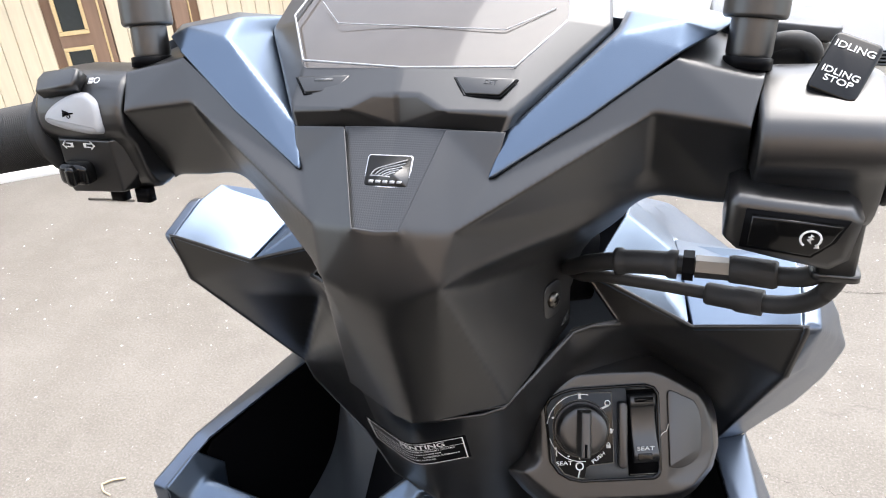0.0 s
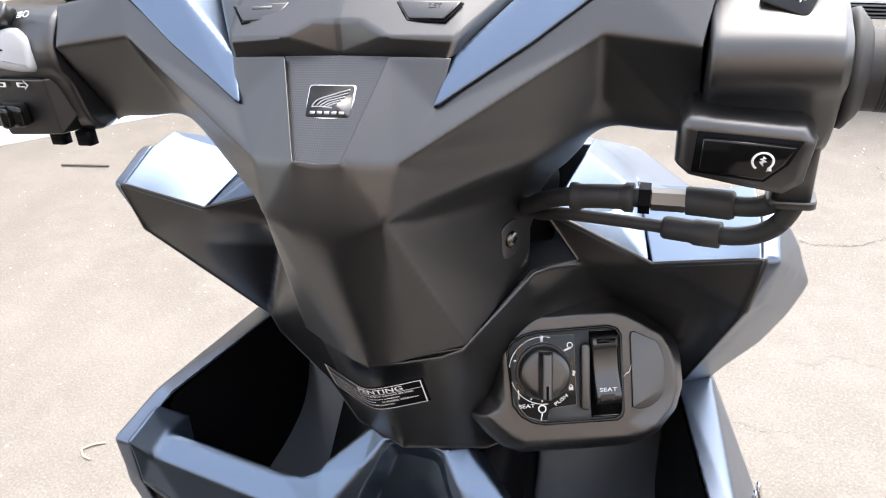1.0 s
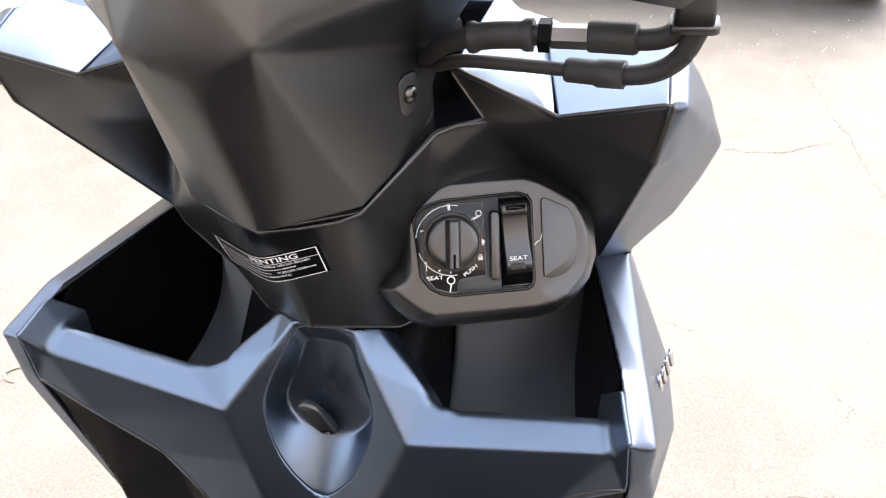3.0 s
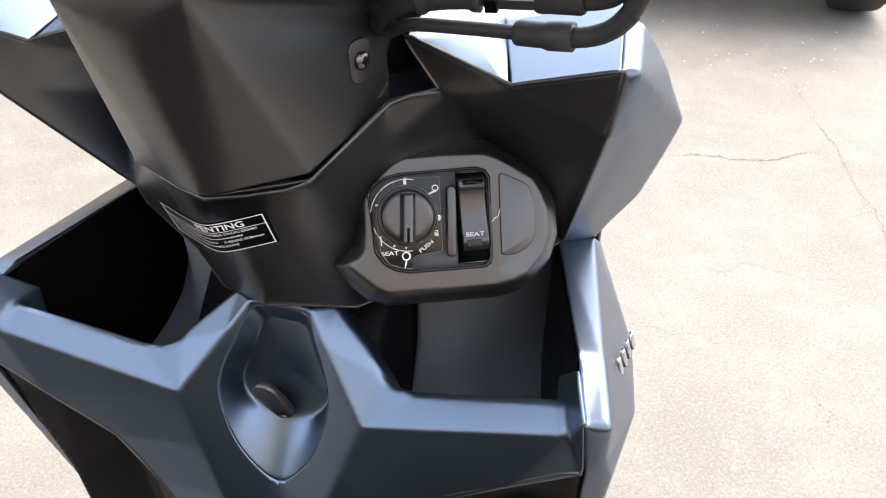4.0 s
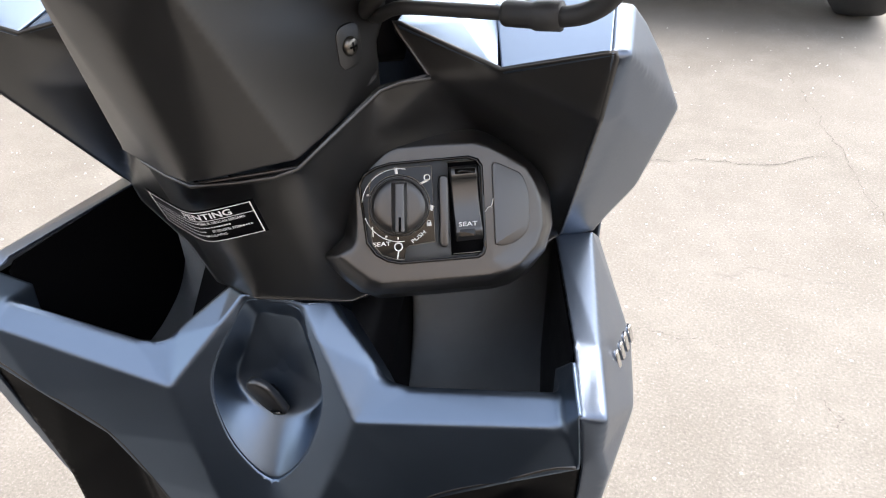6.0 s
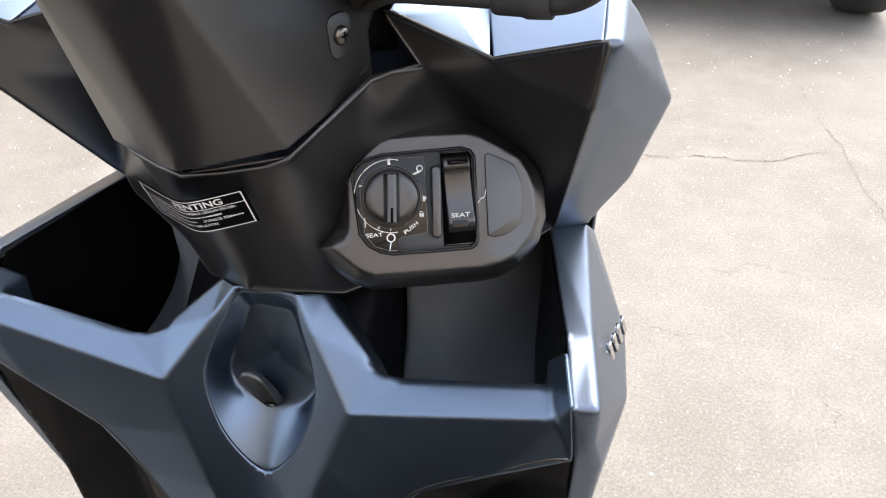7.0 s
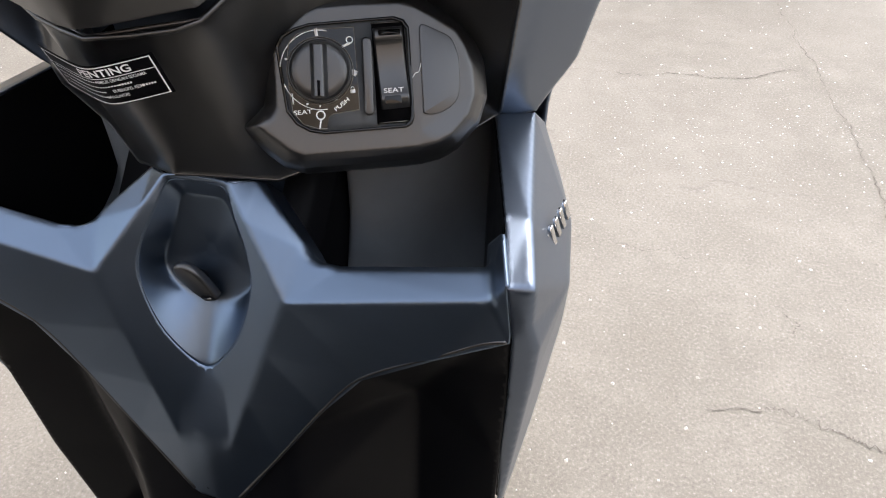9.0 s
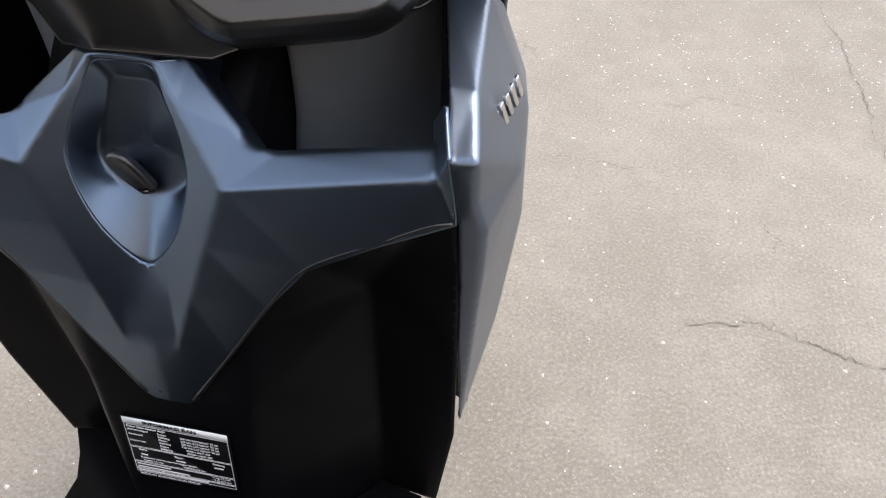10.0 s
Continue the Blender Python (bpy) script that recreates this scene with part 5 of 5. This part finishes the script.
for x, y, text in lines:
    ink("sticker_word", moved(words(text, 0.0019, 0.0001, "LEFT", 1.05), shift(x, y)), "small white lettering")
ink("sticker_bar", merged(*[bar(w, 0.0014, x, y) for x, y, w in ((-0.042, -0.0205, 0.030), (-0.042, -0.0238, 0.046), (-0.042, -0.0282, 0.062), (-0.036, -0.0082, 0.006), (-0.005, -0.0086, 0.008), (0.028, -0.0080, 0.008))]), "unreadable white print")
ink("sticker_word", moved(words("BACALAH BUKU PEDOMAN PEMILIK", 0.0020, 0.0001, "LEFT", 1.15), shift(-0.0420, -0.0328)), "small white lettering")

# ---- the yard ----
bm = bmesh.new()
bmesh.ops.create_grid(bm, x_segments=40, y_segments=40, size=300)
ground = part("ground", bm, GROUND, None)
tagged(ground, "worn pale concrete yard with cracks and grit", "ground", kind="structure")

rng = random.Random(4)
verts, faces = [], []
for k in range(1500):
    x, y = rng.uniform(-2.0, 1.8), rng.uniform(-0.2, 2.6)
    r = rng.choice((0.0012, 0.0018, 0.0025, 0.004))
    base, a0 = len(verts), rng.uniform(0, 6)
    verts += [(x + r * math.cos(a0 + q) * rng.uniform(0.6, 1.2), y + r * math.sin(a0 + q) * rng.uniform(0.6, 1.2), 0.0) for q in (0, 1.57, 3.14, 4.71)]
    verts.append((x, y, r * rng.uniform(0.5, 0.9)))
    faces += [(base + i, base + (i + 1) % 4, base + 4) for i in range(4)]
me = bpy.data.meshes.new("gravel")
me.from_pydata(verts, [], faces)
me.materials.append(STONE)
tagged(new("gravel", me), "loose pale grit scattered over the concrete", "gravel", kind="stuff")
verts, faces = [], []
for k in range(620):
    x, y = 0.62 + rng.gauss(0, 0.33), 1.24 + rng.gauss(0, 0.15)
    if k % 5 == 0:
        x, y = rng.uniform(-2.0, 1.9), rng.uniform(-0.1, 2.4)
    r = rng.choice((0.0005, 0.0006, 0.0008, 0.0011) if k % 5 == 0 else (0.0008, 0.0011, 0.0015, 0.0024))
    base, a0 = len(verts), rng.uniform(0, 6)
    verts += [(x + r * math.cos(a0 + q) * rng.uniform(0.5, 1.3), y + r * math.sin(a0 + q) * rng.uniform(0.5, 1.3), 0.0) for q in (0, 1.57, 3.14, 4.71)]
    verts.append((x, y, r * rng.uniform(0.4, 0.8)))
    faces += [(base + i, base + (i + 1) % 4, base + 4) for i in range(4)]
me = bpy.data.meshes.new("quartz_chips")
me.from_pydata(verts, [], faces)
me.materials.append(QUARTZ)
tagged(new("quartz_chips", me), "bright white chips worn into the concrete surface", "gravel", kind="stuff")


def crack(line, width, seed):
    """A wandering dark crack filled with dirt."""
    r = random.Random(seed)
    pts = glide([(x, y, 0) for x, y in line], 14)
    bm = bmesh.new()
    rows, n = [], len(pts)
    off = 0.0
    for i, p in enumerate(pts):
        d = (pts[min(i + 1, n - 1)] - pts[max(i - 1, 0)]).normalized()
        side = Vector((-d.y, d.x, 0))
        off = 0.75 * off + r.gauss(0, 0.0036)
        w = width * max(0.02, r.gauss(0.28, 0.26)) * min(1, 6 * i / n + 0.1, 6 * (n - 1 - i) / n + 0.1) / 2
        q = p + side * off + Vector((0, 0, 0.0015))
        rows.append((bm.verts.new(q + side * w), bm.verts.new(q - side * w)))
    for a, b in zip(rows, rows[1:]):
        bm.faces.new((a[0], b[0], b[1], a[1]))
    ob = part("ground_crack", sheet_up(bm), CRACK, None)
    return tagged(ob, "thin dark crack across the pale concrete", "ground", kind="structure")


def sheet_up(bm):
    bmesh.ops.recalc_face_normals(bm, faces=bm.faces)
    if sum(f.normal.z for f in bm.faces) < 0:
        bmesh.ops.reverse_faces(bm, faces=bm.faces)
    return bm


crack([(0.42, 0.462), (0.546, 0.471), (0.589, 0.482), (0.626, 0.483), (0.653, 0.465), (0.684, 0.452), (0.714, 0.443), (0.78, 0.433), (0.92, 0.44)], 0.0055, 1)
crack([(0.70, 2.25), (0.739, 2.112), (0.770, 1.948), (0.778, 1.782), (0.796, 1.636), (0.815, 1.45), (0.842, 1.325), (0.845, 1.22), (0.852, 1.10), (0.858, 0.95), (0.90, 0.80)], 0.0048, 2)
crack([(0.15, 1.50), (0.282, 1.513), (0.385, 1.513), (0.473, 1.537), (0.544, 1.531), (0.631, 1.555), (0.721, 1.605), (0.784, 1.609)], 0.0084, 3)
crack([(0.22, 0.822), (0.284, 0.828), (0.359, 0.820), (0.433, 0.817), (0.50, 0.81)], 0.0026, 4)
crack([(0.60, 0.72), (0.632, 0.676), (0.625, 0.64)], 0.0036, 5)
for name, label, line, thick in (("straw", "pale split bit of straw lying on the concrete", ((-0.890, 0.425, 0.003), (-0.875, 0.440, 0.004), (-0.855, 0.452, 0.003)), 0.0022), ("straw", "pale split bit of straw lying on the concrete", ((-0.889, 0.424, 0.003), (-0.875, 0.412, 0.003), (-0.855, 0.408, 0.003)), 0.0018),
                                 ("twig", "dry dark twig lying on the concrete", ((-1.915, 1.500, 0.004), (-1.82, 1.512, 0.006), (-1.735, 1.528, 0.004)), 0.004)):
    tw = part(name, tube(glide(line, 5), thick, 6), TWIG if name == "straw" else CRACK, None)
    tagged(tw, label, name)

# wooden house front beyond the scooter
W = axes((-2.50, 2.24, 0), (0.76, 0.65, 0), (0, 0, 1))


def house_part(name, x0, x1, z0, z1, y0, y1, material, parent, label=""):
    bm = slab([(x0, z0), (x1, z0), (x1, z1), (x0, z1)], y1 - y0, 0.004, y0)
    return part(name, bm, material, parent, label, W, smooth=False)


# strip that stands for sunlit ground; its pale colour holds the light
apron = part("pavement", slab([(-4, -0.02), (1.1, -0.02), (1.1, 0.02), (-4, 0.02)], 0.62, 0.01), APRON, None, "", W)
tagged(apron, "pale smooth concrete strip along the house front", "pavement", kind="structure")
house = thing("wooden_house", "timber house front with pale boards and brown door frames", "house")
house_part("wall", -4, 1.1, 0.0, 3.0, -0.16, -0.06, WALNUT, house, "brown timber wall")
x = -2.6
while x < 1.0:
    if not (-0.135 < x < 0.11 or 0.36 < x < 0.47):
        house_part("board", x, x + 0.0635, 0.02, 2.95, -0.058, -0.034 + 0.004 * rng.random(), PINE, house)
    x += 0.065
for a in (-2.75, 0.405):
    house_part("post", a, a + 0.068, 0.02, 2.95, -0.058, -0.020, WALNUT, house, "brown timber post")
    house_part("bead", a + 0.070, a + 0.078, 0.02, 2.95, -0.058, -0.026, GOLD, house, "honey-coloured bead")
door = house_part("door", -0.092, 0.125, 0.02, 2.1, -0.058, -0.036, WALNUT, house, "brown panelled door with glass")
for z0, z1 in ((0.06, 0.320), (0.408, 0.78), (0.86, 1.30), (1.38, 1.95)):
    house_part("pane", -0.071, 0.022, z0, z1, -0.034, -0.030, PANE, door, "dark glass")
    for a, b2, c2, d2 in ((-0.087, -0.071, z0, z1), (0.022, 0.037, z0, z1), (-0.087, 0.037, z0 - 0.018, z0), (-0.087, 0.037, z1, z1 + 0.016)):
        house_part("moulding", a, b2, c2, d2, -0.034, -0.022, GOLD, door, "honey-coloured moulding")
house_part("door_bead", 0.094, 0.103, 0.02, 2.1, -0.034, -0.026, GOLD, door, "honey-coloured bead")

# parked white car
car = thing("parked_car", "parked white car facing the scooter across the yard", "car")
CARP = Matrix.Translation((1.13, 4.86, 0)) @ Matrix.Rotation(radians(90), 4, "Z")


def side_skin(w, line):
    """A car body: a side outline drawn in x-z, pulled across the width."""
    bm = bmesh.new()
    a = [bm.verts.new((x, 0, z)) for x, z in line]
    b = [bm.verts.new((x, w, z)) for x, z in line]
    n = len(line)
    for i in range(n):
        bm.faces.new((a[i], a[(i + 1) % n], b[(i + 1) % n], b[i]))
    bm.faces.new(a)
    bm.faces.new(list(reversed(b)))
    bmesh.ops.recalc_face_normals(bm, faces=bm.faces)
    return bm


part("body", side_skin(1.65, [(-2.22, 0.22), (-2.29, 0.29), (-2.30, 0.52), (-2.25, 0.70), (-2.05, 0.86), (-1.2, 1.02), (-0.5, 1.52), (1.2, 1.56), (2.05, 1.1), (2.2, 0.9), (2.2, 0.30)]), CAR, car, "white body", CARP, soft=0.06)
part("sill", side_skin(1.56, [(-1.6, 0.21), (-1.6, 0.27), (2.1, 0.31), (2.1, 0.22)]), DARK, car, "black underside", CARP @ shift(0, 0.045), soft=0.02)
grille = part("grille", side_skin(0.74, [(-2.306, 0.312), (-2.306, 0.362), (-2.20, 0.362), (-2.20, 0.312)]), DARK, car, "dark lower grille", CARP @ shift(0, -0.02))
for k in range(4):
    part("grille_slat", side_skin(0.73, [(-2.316, 0.317 + 0.0125 * k), (-2.316, 0.321 + 0.0125 * k), (-2.30, 0.323 + 0.0125 * k), (-2.30, 0.319 + 0.0125 * k)]), GREY, grille, "", CARP @ shift(0, -0.02))
for x in (-2.03, 1.20):
    for y in (0.10, 1.55):
        tyre = part("wheel", moved(lathe([(0.19, -0.09), (0.27, -0.095), (0.30, -0.07), (0.305, 0), (0.30, 0.07), (0.27, 0.095), (0.19, 0.09)], 40), Matrix.Translation((x, y, 0.305)) @ Matrix.Rotation(radians(90), 4, "X")), TYRE, car, "black tyre", CARP)
        part("rim", moved(lathe([(0.05, -0.085), (0.188, -0.088), (0.19, 0), (0.188, 0.088), (0.05, 0.085)], 30), Matrix.Translation((x, y, 0.305)) @ Matrix.Rotation(radians(90), 4, "X")), STEEL, tyre, "", CARP)
for x0, x1, z0 in ((-0.95, 0.2, 1.12), (0.28, 1.4, 1.14)):
    part("window", side_skin(0.01, [(x0, z0), (x0 + 0.36 if x0 < 0 else x0, 1.48), (x1, 1.50), (x1 + (0.2 if x1 > 1 else 0), z0)]), PANE, car, "dark side glass", CARP @ shift(0, -0.006))

# plain walls added out of view behind the camera, to shape the reflections
back = part("reflection_wall", slab([(-6, 0), (1.6, 0), (1.6, 2.1), (-6, 2.1)], 0.15), FRONT, None, "", axes((0, -2.2, 0), (-1, 0, 0), (0, 0, 1)))
tagged(back, "added unseen timber wall that gives the plastics warm reflections", "wall", kind="structure")
# added dark wall, unseen: keeps low reflections on the covers dark
low_wall = part("dark_reflection_wall", slab([(-6, 0), (1.6, 0), (1.6, 1.0), (-6, 1.0)], 0.12), SHADE, None, "", axes((0, -1.30, 0), (-1, 0, 0), (0, 0, 1)))
tagged(low_wall, "added unseen low dark wall that darkens reflections from behind the scooter", "wall", kind="structure")
